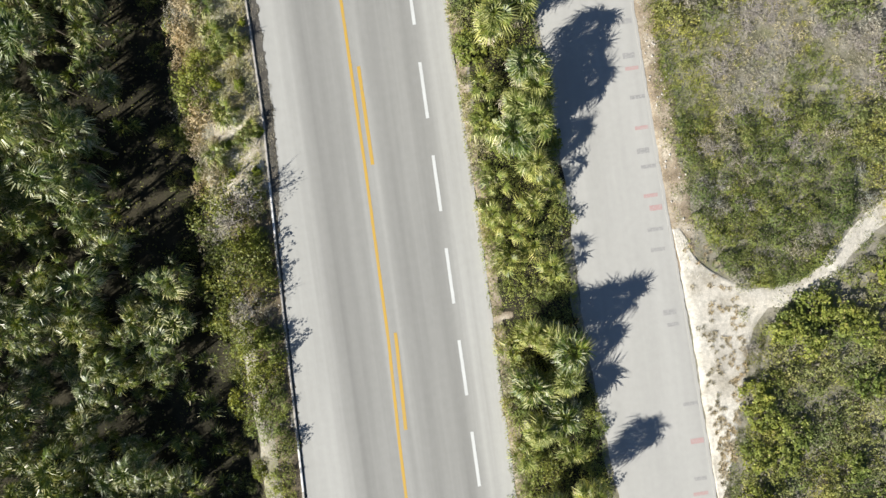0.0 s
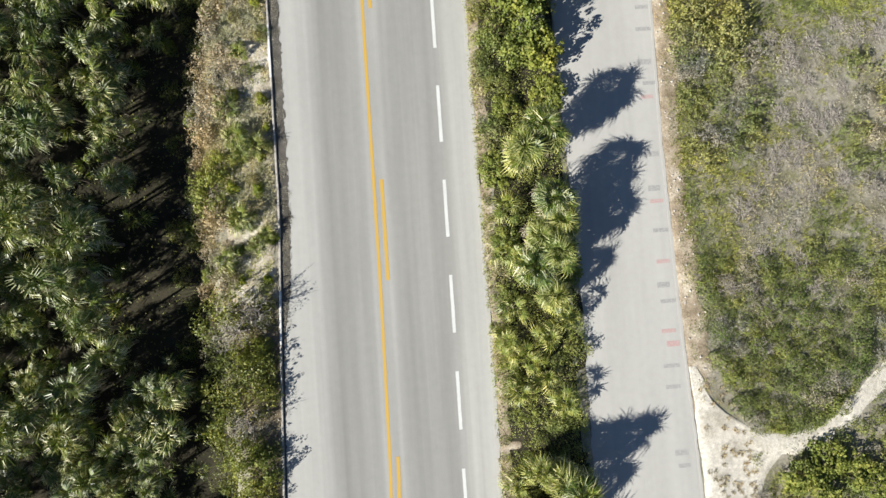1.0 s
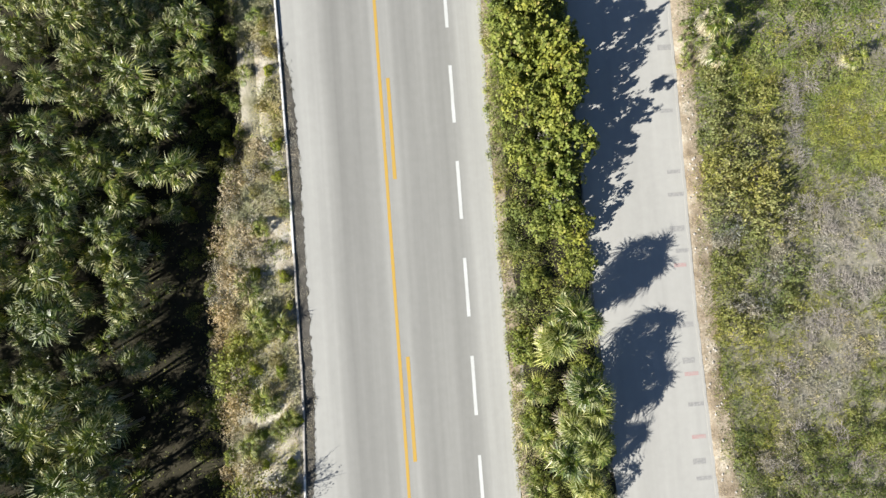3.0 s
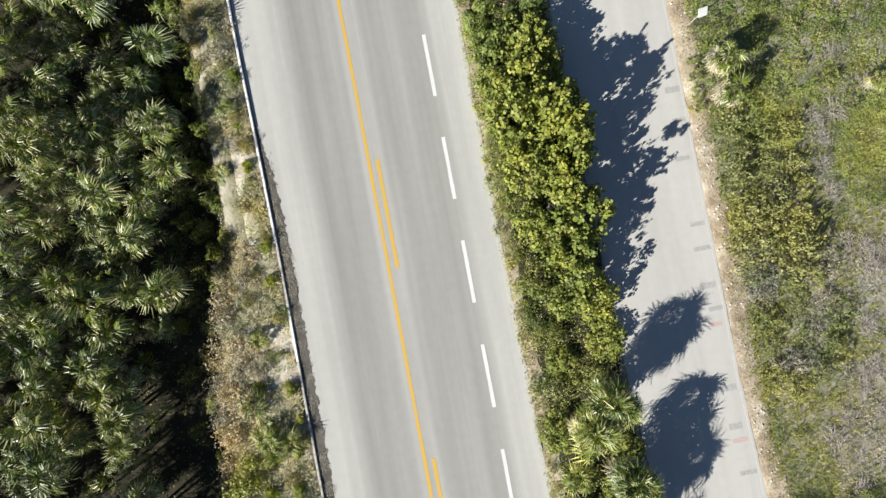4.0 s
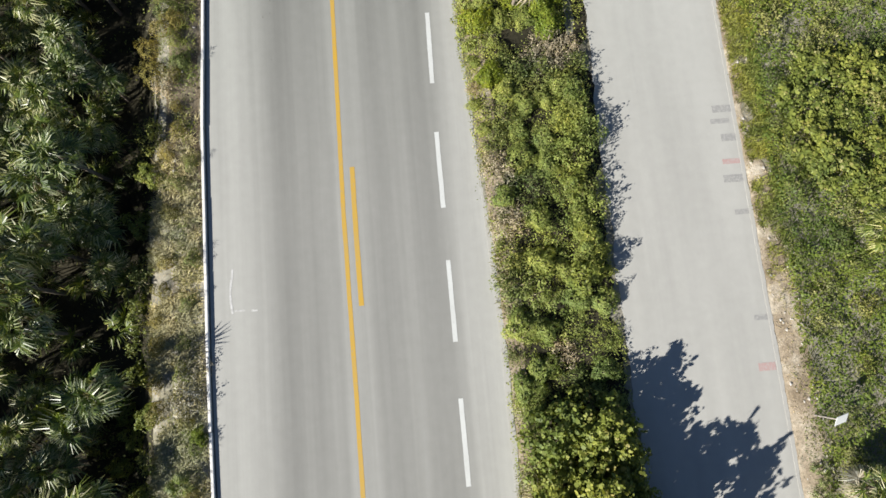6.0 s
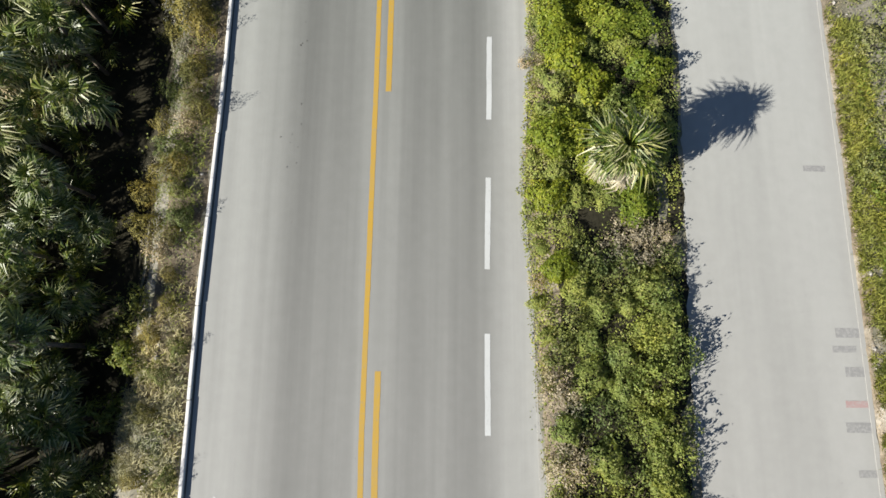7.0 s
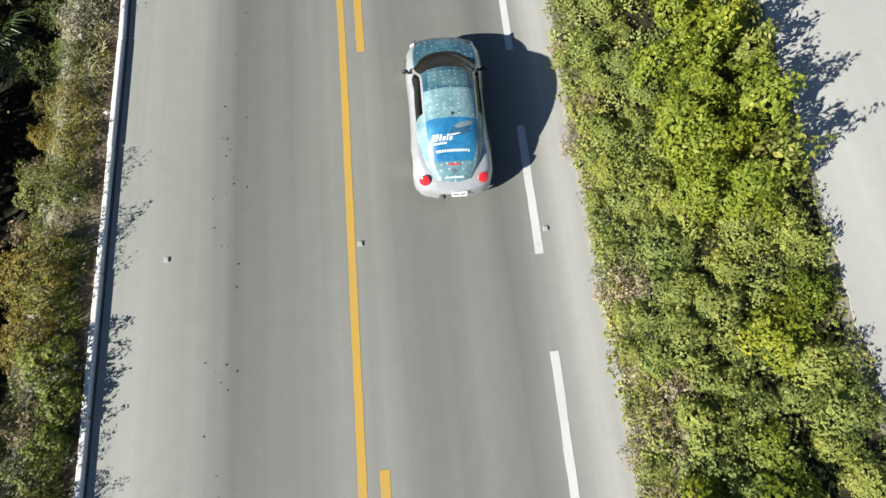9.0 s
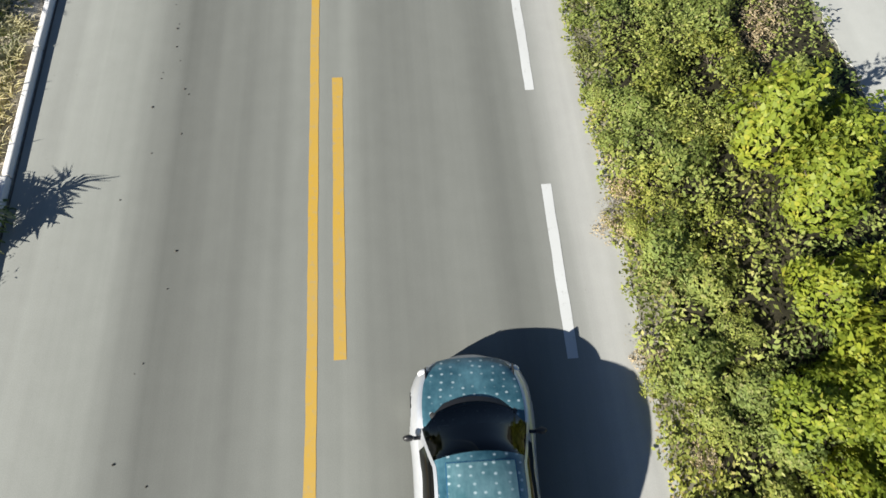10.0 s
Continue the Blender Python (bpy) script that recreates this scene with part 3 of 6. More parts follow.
def fan_leaf(r, reach=0.6, fan=0.52, droop=0.22, fold=0.3):
    """A fan palm leaf along +X: a stalk, narrow segments spread round its end in two folded halves, and their hanging tips."""
    w = 0.011
    inner, tips = [[(0, -w, 0), (reach, -w, 0.0), (reach, w, 0.0), (0, w, 0)]], []
    twist = r.uniform(-0.25, 0.25)
    for i in range(SEGS):
        a = math.radians(-122 + 244 * i / (SEGS - 1)) + r.uniform(-0.06, 0.06)
        ln = fan * (0.66 + 0.34 * math.cos(a * 0.75)) * r.uniform(0.8, 1.15)
        ca, sa = math.cos(a), math.sin(a)
        wd, fall = 0.027, droop * r.uniform(0.5, 1.9)
        rise = fold * abs(sa) + twist * sa + r.uniform(-0.08, 0.08)
        arch = 0.35 * max(0.0, ca)
        def at(d, side, drop):
            return (reach + ca * d - sa * side, sa * d + ca * side, rise * d - arch * d * d - drop + 0.35 * side)
        cut = r.uniform(0.5, 0.66)
        inner.append([at(0.02, -0.012, 0), at(ln * cut, -wd, 0.12 * fall), at(ln * cut, wd, 0.12 * fall), at(0.02, 0.012, 0)])
        bend = r.uniform(-0.06, 0.06)
        end = ln * (1.02 - 0.32 * fall)
        tips.append([at(ln * cut, -wd, 0.12 * fall), at(end, bend - 0.006, fall), at(end, bend + 0.006, fall), at(ln * cut, wd, 0.12 * fall)])
    return np.array(inner + tips)


def palm_mesh(name, stack, material, r, silver=0.4, tip=None):
    """Green segments with a share of silvery hanging tips."""
    slots = np.zeros((len(stack) // (2 * SEGS + 1), 2 * SEGS + 1))
    slots[:, SEGS + 1:] = r.uniform(0, 1, (len(slots), SEGS)) < silver * r.uniform(0.2, 1.6, (len(slots), 1))
    return mesh_stack(name, stack, material, tip or PALM_TIP, slots.ravel())


def palm_turns(r, count, low=-30):
    turns = []
    for i in range(count):
        k = (i + 0.5) / count
        elev = 80 - (80 - low) * k ** 0.9 + r.uniform(-14, 14)
        turns.append((Matrix.Rotation(i * 2.39996 + r.uniform(-0.45, 0.45), 4, "Z") @ Matrix.Rotation(-math.radians(elev), 4, "Y") @ Matrix.Rotation(r.normal(0, 0.5), 4, "X"), 0.75 + 0.25 * k + r.uniform(-0.2, 0.2)))
    return turns


def trunk_mesh(r, h, rad):
    v, f = [], []
    lean = r.normal(0, 0.06, 2)
    pts = [Vector((lean[0] * t * t * h, lean[1] * t * t * h, -0.15 + t * (h + 0.15))) for t in np.linspace(0, 1, 6)]
    for i in range(5):
        tube(v, f, pts[i], pts[i + 1], rad * (1.25 - 0.08 * i), rad * (1.2 - 0.08 * i), 8)
    return mesh_from("trunk", v, f, BARK, True), pts[-1]


def crown_stack(turns, base, r, variants):
    out = []
    for m, s in turns:
        leaf = variants[int(r.integers(len(variants)))]
        q = leaf.reshape(-1, 3) * s
        q = q @ np.array(m.to_3x3()).T + np.array(base)
        out.append(q.reshape(leaf.shape))
    return np.concatenate(out)


leaf_r = np.random.default_rng(5)
LEAVES = [fan_leaf(leaf_r, 0.52 + 0.08 * i, 0.66 + 0.03 * i, 0.2 + 0.09 * i, 0.42 - 0.1 * i) for i in range(4)]
LEAF_MESHES = [palm_mesh("leaf", q, PALM, leaf_r, 0.5) for q in LEAVES]
YOUNG_MESHES = [palm_mesh("leaf", q, PALM_YOUNG, leaf_r, 0.6, YOUNG_TIP) for q in LEAVES]
DRY_MESHES = [mesh_stack("dry_leaf", q, PALM_DRY) for q in LEAVES[2:]]


def fan_palm(x, y, height, scale, label, group, seed, leaf_count=28, young=False, dry=8, low=-30, name="fan_palm"):
    """A fan palm whose crown stands at the given height above its foot."""
    r = np.random.default_rng(seed)
    ob = new(name)
    ob.matrix_basis = Matrix.LocRotScale((x, y, float(ground_z(x, y))), Euler((0, 0, r.uniform(0, 6.28))), (scale,) * 3)
    tagged(ob, label, "palm", group)
    me, top = trunk_mesh(r, height / scale, 0.07)
    child("trunk", me, ob)
    for m, s in palm_turns(r, leaf_count, low):
        pick = (YOUNG_MESHES if young else LEAF_MESHES)[int(r.integers(4))]
        child("leaf", pick, ob, m=Matrix.Translation(top) @ m @ Matrix.Scale(s, 4))
    for i in range(dry):
        m = Matrix.Rotation(i * 6.28 / dry + r.uniform(-0.3, 0.3), 4, "Z") @ Matrix.Rotation(math.radians(r.uniform(18, 62)), 4, "Y") @ Matrix.Scale(r.uniform(0.95, 1.2) * (0.98 if low > 0 else 1), 4)
        child("dry_leaf", DRY_MESHES[i % 2], ob, "dry hanging grey-brown leaf" if i == 0 else "", Matrix.Translation(top - Vector((0, 0, 0.08))) @ m)
    return ob


# palm grove on the low ground west of the road
def grove_prototype(seed, h):
    r = np.random.default_rng(seed)
    me, top = trunk_mesh(r, h, 0.07)
    q = crown_stack(palm_turns(r, 21, -48), top, r, LEAVES)
    dry = crown_stack([(Matrix.Rotation(i * 1.57, 4, "Z") @ Matrix.Rotation(math.radians(r.uniform(35, 70)), 4, "Y"), 0.9) for i in range(4)], top, r, LEAVES[2:])
    return me, q, dry


PROTO = [grove_prototype(40 + i, 2.7 + 0.14 * i) for i in range(6)]
PROTO_MESH = [(p[0], palm_mesh("crown", p[1], PALM, leaf_r, 0.72), mesh_stack("dry_skirt", p[2], PALM_DRY)) for p in PROTO]
PALM_LABELS = ["green fan palm with silvery leaf tips in the low grove", "olive-green fan palm with a full crown in the low grove", "short green fan palm crowded among its neighbours",
               "green fan palm with a few yellowing leaves", "tall green fan palm rising out of the low grove", "green fan palm with a ragged crown in the grove"]
front_x = lambda y: np.interp(y, [-30, -13.5, -10.6, -6.7, -3, -0.5, 3.9, 8, 13.5, 17.2, 18.3, 19.3, 21, 23.5, 25.6, 27, 28.7, 30, 32, 35.7, 43, 48.8, 53.4, 60, 66, 100],
                              [-15.2, -15.2, -14.8, -14.8, -15.2, -17.4, -19.0, -18.2, -17.8, -17.7, -15.8, -14.9, -15.7, -15.6, -13.7, -14.2, -15.3, -15.2, -13.6, -13.4, -13.4, -14.2, -13.7, -13.5, -12.9, -13.0])


def scatter(x0, x1, y0, y1, gap, r, keep, tries=9000):
    """Uneven spots at least gap apart for which keep(x, y) holds."""
    cell, spots = {}, []
    for x, y in zip(r.uniform(x0, x1, tries), r.uniform(y0, y1, tries)):
        if not keep(x, y):
            continue
        i, j = int(x // gap), int(y // gap)
        if all((x - a) ** 2 + (y - b) ** 2 >= gap * gap for di in (-1, 0, 1) for dj in (-1, 0, 1) for a, b in cell.get((i + di, j + dj), ())):
            cell.setdefault((i, j), []).append((x, y))
            spots.append((x, y))
    return spots


deep_x = lambda y: np.interp(y, [-30, 18, 32, 45, 60, 100], [-32, -31, -26, -22, -20, -18])
spots = scatter(-33, -11, -24, 84, 1.1, rng, lambda x, y: deep_x(y) < x < front_x(y) and wave(x, y, 1.6, 4.0) < (0.3 if y < 38 else 0.6))
FRONT_PALMS = [(-15.2, -1.9), (-15.05, 19.5), (-16.6, 20.3), (-16.1, 22.5), (-13.5, 25.8), (-13.8, 27.7), (-13.1, 31.9), (-18.6, 16.6), (-18.1, 18.4), (-18.3, 14.0), (-15.6, 34.2), (-15.3, 37.3),
               (-13.1, 54.2), (-13.95, 54.9), (-14.9, 53.1), (-14.0, 48.8), (-14.8, 51.3)]
spots = [(x, y) for x, y in spots if all((x - a) ** 2 + (y - b) ** 2 > 1.4 for a, b in FRONT_PALMS)] + FRONT_PALMS
spots.sort(key=lambda s: -s[0])
rest = []
for i, (x, y) in enumerate(spots):
    k = i % 6
    s = rng.uniform(0.72, 1.15)
    tall = rng.uniform(0.45, 0.72) if rng.uniform() < 0.42 else rng.uniform(1.0, 1.36)
    if (x, y) in FRONT_PALMS:
        s, tall = 1.02, 1.0
    elif x > front_x(y) - 2.5:
        tall = 1.05 + 0.25 * (tall - 0.45) if -1 < y < 9 else 0.72 + 0.34 * (tall - 0.45)
    z = float(ground_z(x, y))
    m = Matrix.LocRotScale((x, y, z), Euler((0, 0, rng.uniform(0, 6.28))), (s, s, s * tall))
    if i < 290:
        ob = tagged(new("fan_palm"), PALM_LABELS[k], "palm", "palms of the low grove")
        ob.matrix_basis = m
        child("trunk", PROTO_MESH[k][0], ob)
        child("crown", PROTO_MESH[k][1], ob)
        child("dry_skirt", PROTO_MESH[k][2], ob, "dry hanging leaves")
    else:
        mm = np.array(m)
        rest.append((PROTO[k][1].reshape(-1, 3) @ mm[:3, :3].T + mm[:3, 3]).reshape(PROTO[k][1].shape))
if rest:
    tagged(new("deep_palm_grove", palm_mesh("deep_palm_grove", np.concatenate(rest), PALM, leaf_r, 0.6)), "crowded green fan palms deeper in the grove", "palm grove", kind="stuff")

# young palms filling the shade under the front of the grove
r = np.random.default_rng(91)
low_stack = []
shade_x = lambda y: front_x(y) + (0.4 if y < 37 else -0.6)
for x, y in scatter(-33, -11, -24, 40, 1.4, r, lambda x, y: deep_x(y) < x < shade_x(y), 6000) + scatter(-26, -11, 40, 84, 1.05, r, lambda x, y: deep_x(y) < x < shade_x(y), 6000):
    s = r.uniform(0.75, 1.0)
    base = (x, y, float(ground_z(x, y)) + r.uniform(0.3, 1.2))
    low_stack.append(crown_stack([(Matrix.Rotation(r.uniform(0, 6.28), 4, "Z") @ m, k * s) for m, k in palm_turns(r, 7, 0)], base, r, LEAVES[:2]))
tagged(new("young_palm_thicket", palm_mesh("young_palm_thicket", np.concatenate(low_stack), PALM, leaf_r, 0.3)), "crowded young fan palms in the shade of the grove", "palm thicket", kind="stuff")

# ---- planted strip between the lanes ----
MEDIAN_PALMS = [(5.0, 10.8, 3.0), (4.3, 9.4, 2.9), (5.7, 9.9, 2.6), (5.5, 7.2, 2.8), (5.9, 6.0, 2.3), (4.7, 5.3, 2.2), (4.4, 3.4, 2.1), (5.5, 3.9, 2.5), (5.3, 1.7, 1.6),
                (6.1, -8.6, 2.3), (5.2, -8.2, 1.7), (4.2, -7.6, 1.5), (3.5, -10.4, 1.5), (5.6, -10.4, 1.6), (3.8, -13.0, 1.6), (5.2, -12.6, 1.4), (6.0, -16.9, 2.4), (4.0, -17.5, 1.6)]
for i, (x, y, h) in enumerate(MEDIAN_PALMS):
    fan_palm(x, y, h, 0.95 + 0.12 * math.sin(i * 2.2), "yellow-green fan palm in the planted strip", "palms of the planted strip", 100 + i, 46, young=i % 3 != 0, dry=9)
fan_palm(3.72, 46.55, 2.7, 0.92, "fan palm with a skirt of dry grey leaves in the strip", "palms of the planted strip", 150, 64, dry=34, low=10)
fan_palm(14.35, 25.9, 1.7, 0.8, "small fan palm with pale dry lower leaves", "roadside palms", 151, 20, dry=18)
fan_palm(14.65, 24.5, 1.3, 0.75, "short pale fan palm with a dry grey skirt", "roadside palms", 156, 22, dry=16)
fan_palm(22.7, 23.8, 0.9, 0.6, "lone small fan palm on grey ground", "roadside palms", 157, 16, young=True, dry=8)
for i, (x, y) in enumerate([(13.5, 26.3), (13.4, 25.5), (13.3, 24.7), (13.25, 24.1)]):
    fan_palm(x, y, 0.2, 0.42, "small bright green palmetto beside the side lane", "roadside palmettos", 158 + i, 10, young=True, dry=0, name="palmetto")
fan_palm(17.7, 35.5, 0.7, 1.0, "young yellow-green fan palm among low scrub", "roadside palms", 152, 14, young=True, dry=0)
fan_palm(-9.95, 67.9, 0.35, 0.75, "young fan palm leaning over the white kerb", "roadside palms", 153, 26, dry=3)
fan_palm(-11.2, 10.9, 0.35, 0.7, "young yellow-green fan palm on the grassy verge", "roadside palms", 154, 14, young=True, dry=0)
fan_palm(-10.6, 5.6, 0.3, 0.6, "young fan palm on the grassy verge", "roadside palms", 155, 12, young=True, dry=2)
for i, (x, y) in enumerate([(-11.75, 13.4), (-11.45, 11.6), (-11.3, 7.2), (-10.3, 11.2), (-11.0, 16.4), (-11.7, 7.0), (-10.1, 6.1), (-12.2, 4.9), (-10.6, 28.2), (-11.4, 25.1)]):
    fan_palm(x, y, 0.2 + 0.06 * (i % 3), (0.8 if i < 3 else 0.5) + 0.06 * (i % 4), "small bright green palm on the grassy verge", "small palms of the verge", 190 + i, 15, young=True, dry=0, name="palmetto")
for i, (x, y) in enumerate([(3.4, 1.2), (2.9, -0.6), (3.9, -1.6), (5.2, -0.4), (4.9, -2.6), (3.2, -3.4), (5.8, -4.2), (6.2, 0.4), (3.4, 6.8), (3.2, 4.4), (2.9, -8.4), (3.0, -14.6), (5.4, -14.9)]):
    fan_palm(x, y, 0.5 + 0.12 * (i % 4), 0.85, "low yellow-green palmetto in the planted strip", "palmettos of the planted strip", 170 + i, 13, young=True, dry=0, name="palmetto")

GRAPES = [shrub_meshes(200 + i, 1.05, 1.9, 26, 40, 0.125, "round", GRAPE) for i in range(4)]
GREENS = [shrub_meshes(230 + i, 0.95, 1.0, 28, 40, 0.105, "oval", GRAPE) for i in range(3)]
LOWS = [shrub_meshes(240 + i, 0.9, 0.75, 28, 30, 0.09, "oval", CREEPER) for i in range(4)]
OLIVES = [shrub_meshes(260 + i, 0.85, 0.75, 26, 21, 0.108, "oval", SCRUB) for i in range(4)]
FAR_LOWS = [shrub_meshes(340 + i, 0.9, 0.75, 22, 17, 0.13, "oval", SPECKLED) for i in range(3)]
FAR_GREENS = [mound_meshes(380 + i, 1.0, 0.85, 620, 0.105, "oval", DEEP_GREEN, 14, 0.06) for i in range(3)]
FAR_OLIVES = [shrub_meshes(360 + i, 0.85, 0.75, 22, 17, 0.12, "oval", PALE_SCRUB) for i in range(3)]
GREYS = [shrub_meshes(280 + i, 0.8, 0.6, 20, 28, 0.08, "small", GREYLEAF) for i in range(3)]
TALL_GREYS = [shrub_meshes(286 + i, 0.9, 1.75, 16, 10, 0.085, "small", GREYLEAF, limbs=16) for i in range(2)]
DOMES = [mound_meshes(295 + i, 0.95, 1.0, 2200, 0.062, "oval", BROWNISH if i < 2 else SCRUB, 14, 0.05) for i in range(3)]
TALL_MOUNDS = [mound_meshes(400 + i, 1.0, 1.8, 2900, 0.105, "broad", BRIGHT, 18, 0.05) for i in range(4)]
BRIGHT_MOUNDS = [mound_meshes(410 + i, 0.95, 1.2, 2300, 0.095, "broad", BRIGHT, 16, 0.055) for i in range(4)]
GREEN_MOUNDS = [mound_meshes(420 + i, 0.9, 1.4, 1500, 0.11, "broad", GRAPE, 16, 0.055) for i in range(3)]
LOW_MOUNDS = [mound_meshes(430 + i, 0.85, 0.75, 2200, 0.075, "broad", CREEPER, 18, 0.05) for i in range(4)]
RUSSETS = [shrub_meshes(290 + i, 0.7, 0.7, 18, 30, 0.085, "small", RUSSET) for i in range(2)]


GREY_ZONES = [(18.0, 5.2, 1.4, 1.7), (20.7, 7.2, 2.3, 2.0), (19.6, 5.4, 1.4, 1.0), (23.3, 7.8, 1.2, 0.9), (22.1, 1.3, 1.9, 1.3), (26.0, 4.8, 1.0, 1.9), (20.7, 14.5, 1.8, 1.4), (22.3, 11.6, 1.7, 1.8),
              (24.4, 15.9, 1.5, 0.8), (19.6, 20.0, 0.55, 1.9), (19.9, 22.3, 0.9, 0.6), (22.0, 23.9, 1.1, 0.7), (22.3, 27.8, 0.7, 1.6), (21.4, 25.4, 0.8, 0.5)]
MOSS_ZONES = [(15.6, 5.0, 1.2, 2.4), (17.6, 2.5, 2.2, 0.9), (19.8, 0.2, 1.4, 0.9), (19.6, 9.7, 2.4, 1.0), (24.6, 2.2, 1.2, 0.9), (20.8, 16.7, 2.4, 0.7), (18.4, 17.0, 0.8, 2.0), (23.3, 9.7, 0.8, 0.9)]
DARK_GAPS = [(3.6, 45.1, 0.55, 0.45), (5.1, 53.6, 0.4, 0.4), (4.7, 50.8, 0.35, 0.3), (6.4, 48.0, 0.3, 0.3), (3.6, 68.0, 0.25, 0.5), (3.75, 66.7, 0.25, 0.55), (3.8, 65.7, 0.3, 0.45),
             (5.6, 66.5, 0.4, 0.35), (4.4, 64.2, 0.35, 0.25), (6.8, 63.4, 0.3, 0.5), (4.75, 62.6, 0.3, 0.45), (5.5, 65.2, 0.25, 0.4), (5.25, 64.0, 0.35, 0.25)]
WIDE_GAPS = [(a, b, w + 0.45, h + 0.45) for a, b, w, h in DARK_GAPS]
LAWN_ZONES = [(23.3, 20.0, 3.2, 2.9), (17.0, 23.4, 2.4, 1.8)]


def within(zones, x, y):
    """Whether spots lie in any of the ragged patches (centre and half-widths)."""
    d = np.min([((x - a) / w) ** 2 + ((y - b) / h) ** 2 for a, b, w, h in zones], axis=0)
    return d + 0.9 * wave(x, y, 1.1, 5.0) + 0.5 * wave(x, y, 0.4, 6.0) < 1


def loosely(zones, x, y, spread=0.5):
    """The same patches with scattered edges, for many spots at once."""
    q = np.random.default_rng(len(x))
    return within(zones, x + q.normal(0, spread, len(x)), y + q.normal(0, spread, len(x)))


def thicket(kinds, x0f, x1f, y0, y1, gap, size, seed, group, limit=999):
    """Shrubs between two lines of x; kinds are (meshes, name, label, share, height factor)."""
    r = np.random.default_rng(seed)
    lo, hi = min(x0f(y0), x0f(y1)) - 1, max(x1f(y0), x1f(y1)) + 1
    share = np.cumsum([k[3] for k in kinds])
    for x, y in scatter(lo, hi, y0, y1, gap, r, lambda x, y: x0f(y) < x < x1f(y) and not within(GREY_ZONES if x > 14 else WIDE_GAPS, x, y), 2500)[:limit]:
        k = kinds[int(np.searchsorted(share, r.uniform(0, share[-1])))]
        shrub(k[1], k[0][int(r.integers(len(k[0])))], x, y, size * r.uniform(0.75, 1.2), k[2], group, squash=k[4] * r.uniform(0.85, 1.15))


c = lambda v: (lambda y: v + 0 * y)
grape = (GRAPES, "sea_grape", "dense green sea grape with round glossy leaves", 1.0, 1.25)
grape_low = (GRAPES, "sea_grape", "low green sea grape with round leaves", 1.0, 0.55)
lowk = (LOWS, "low_shrub", "low dense yellow-green shrub in the planted strip", 1.0, 0.8)
olive = (OLIVES, "scrub_bush", "olive-green small-leaved scrub bush", 1.0, 1.0)
grey = (GREYS, "grey_bush", "grey half-dry twiggy bush", 0.5, 1.0)
russet = (RUSSETS, "dry_bush", "dry tan and russet bush", 0.25, 1.0)
med = lambda o: (lambda y: edge_x(y) + o)
sid = lambda o: (lambda y: near_x(y) - o)
G = "shrubs of the planted strip"
thicket([olive, lowk, russet], med(0.8), sid(0.5), -22, -12, 1.25, 0.95, 301, G)
thicket([olive, lowk], med(0.8), sid(0.6), -12, -7.6, 1.35, 0.85, 302, G)
thicket([olive, lowk], med(2.2), sid(0.7), -7.6, -5.3, 1.2, 0.75, 351, G)
thicket([olive, lowk], med(0.8), sid(0.6), -5.3, 3, 1.35, 0.85, 342, G)
thicket([olive, grape_low], med(1.1), sid(0.8), 3, 14, 1.5, 0.9, 303, G)
tallgrey = (TALL_GREYS, "grey_bush", "tall grey twiggy bush among the sea grape", 0.22, 1.2)
thicket([grape, tallgrey, (OLIVES, "scrub_bush", "tall olive bush among the sea grape", 0.3, 2.2)], med(1.35), med(3.4), 15.2, 29.8, 1.3, 1.05, 304, G)
for y0, y1, h, seed in ((17.0, 25.5, 1.62, 316), (25.5, 29.2, 1.0, 318)):
    thicket([(GRAPES, "sea_grape", "tall sea grape with round olive leaves", 1.0, h)], med(3.3), sid(0.8), y0, y1, 0.92, 1.1, seed, G)
thicket([(GRAPES, "sea_grape", "low olive sea grape with round leaves", 1.0, 0.9)], med(3.4), sid(0.9), 15.4, 17.2, 1.3, 0.95, 317, G)
thicket([lowk, olive], med(0.5), med(1.2), 14, 30, 1.0, 0.7, 305, G)
strip_mound = (LOW_MOUNDS, "low_shrub", "low dense olive-green mounded shrub in the strip", 1.0, 1.05)
thicket([strip_mound, strip_mound, lowk, olive, russet], med(0.75), sid(0.75), 29.5, 43.0, 0.92, 0.88, 306, G)
thicket([lowk, (BRIGHT_MOUNDS, "bright_shrub", "mounded yellow-green shrub with broad leaves", 1.0, 1.0)], med(0.75), med(1.9), 43.0, 45.8, 1.0, 0.85, 328, G)
thicket([(LOWS, "low_shrub", "tall yellow-green shrub at the side lane", 0.6, 1.5), (GREEN_MOUNDS, "green_shrub", "tall dark green shrub at the side lane", 0.7, 1.0)], sid(1.6), sid(0.65), 34.5, 42.3, 0.98, 0.85, 315, G)
for i, (x, y, k) in enumerate([(5.0, 44.75, 1.0), (5.75, 44.5, 0.9), (4.4, 44.1, 0.8), (5.3, 44.0, 0.9)]):
    shrub("dry_bush", RUSSETS[i % 2], x, y, k, "dry brown bush beside a palm", G, squash=0.8)
thicket([(LOWS, "low_shrub", "low dense yellow-green shrub in the planted strip", 1.0, 1.0), (OLIVES, "scrub_bush", "olive-green small-leaved scrub bush", 0.5, 1.0)], med(1.9), sid(0.7), 42.6, 43.8, 0.95, 0.85, 350, G)
tall_mound = (TALL_MOUNDS, "bright_shrub", "tall mounded bright green shrub with round leaves", 1.0, 1.0)
mound = (BRIGHT_MOUNDS, "bright_shrub", "mounded yellow-green shrub with broad leaves", 1.0, 0.8)
green_mound = (GREEN_MOUNDS, "green_shrub", "mounded dark green shrub with broad leaves", 0.5, 1.0)
low_mound = (LOW_MOUNDS, "low_shrub", "low dense olive-green mounded shrub in the strip", 1.0, 0.85)
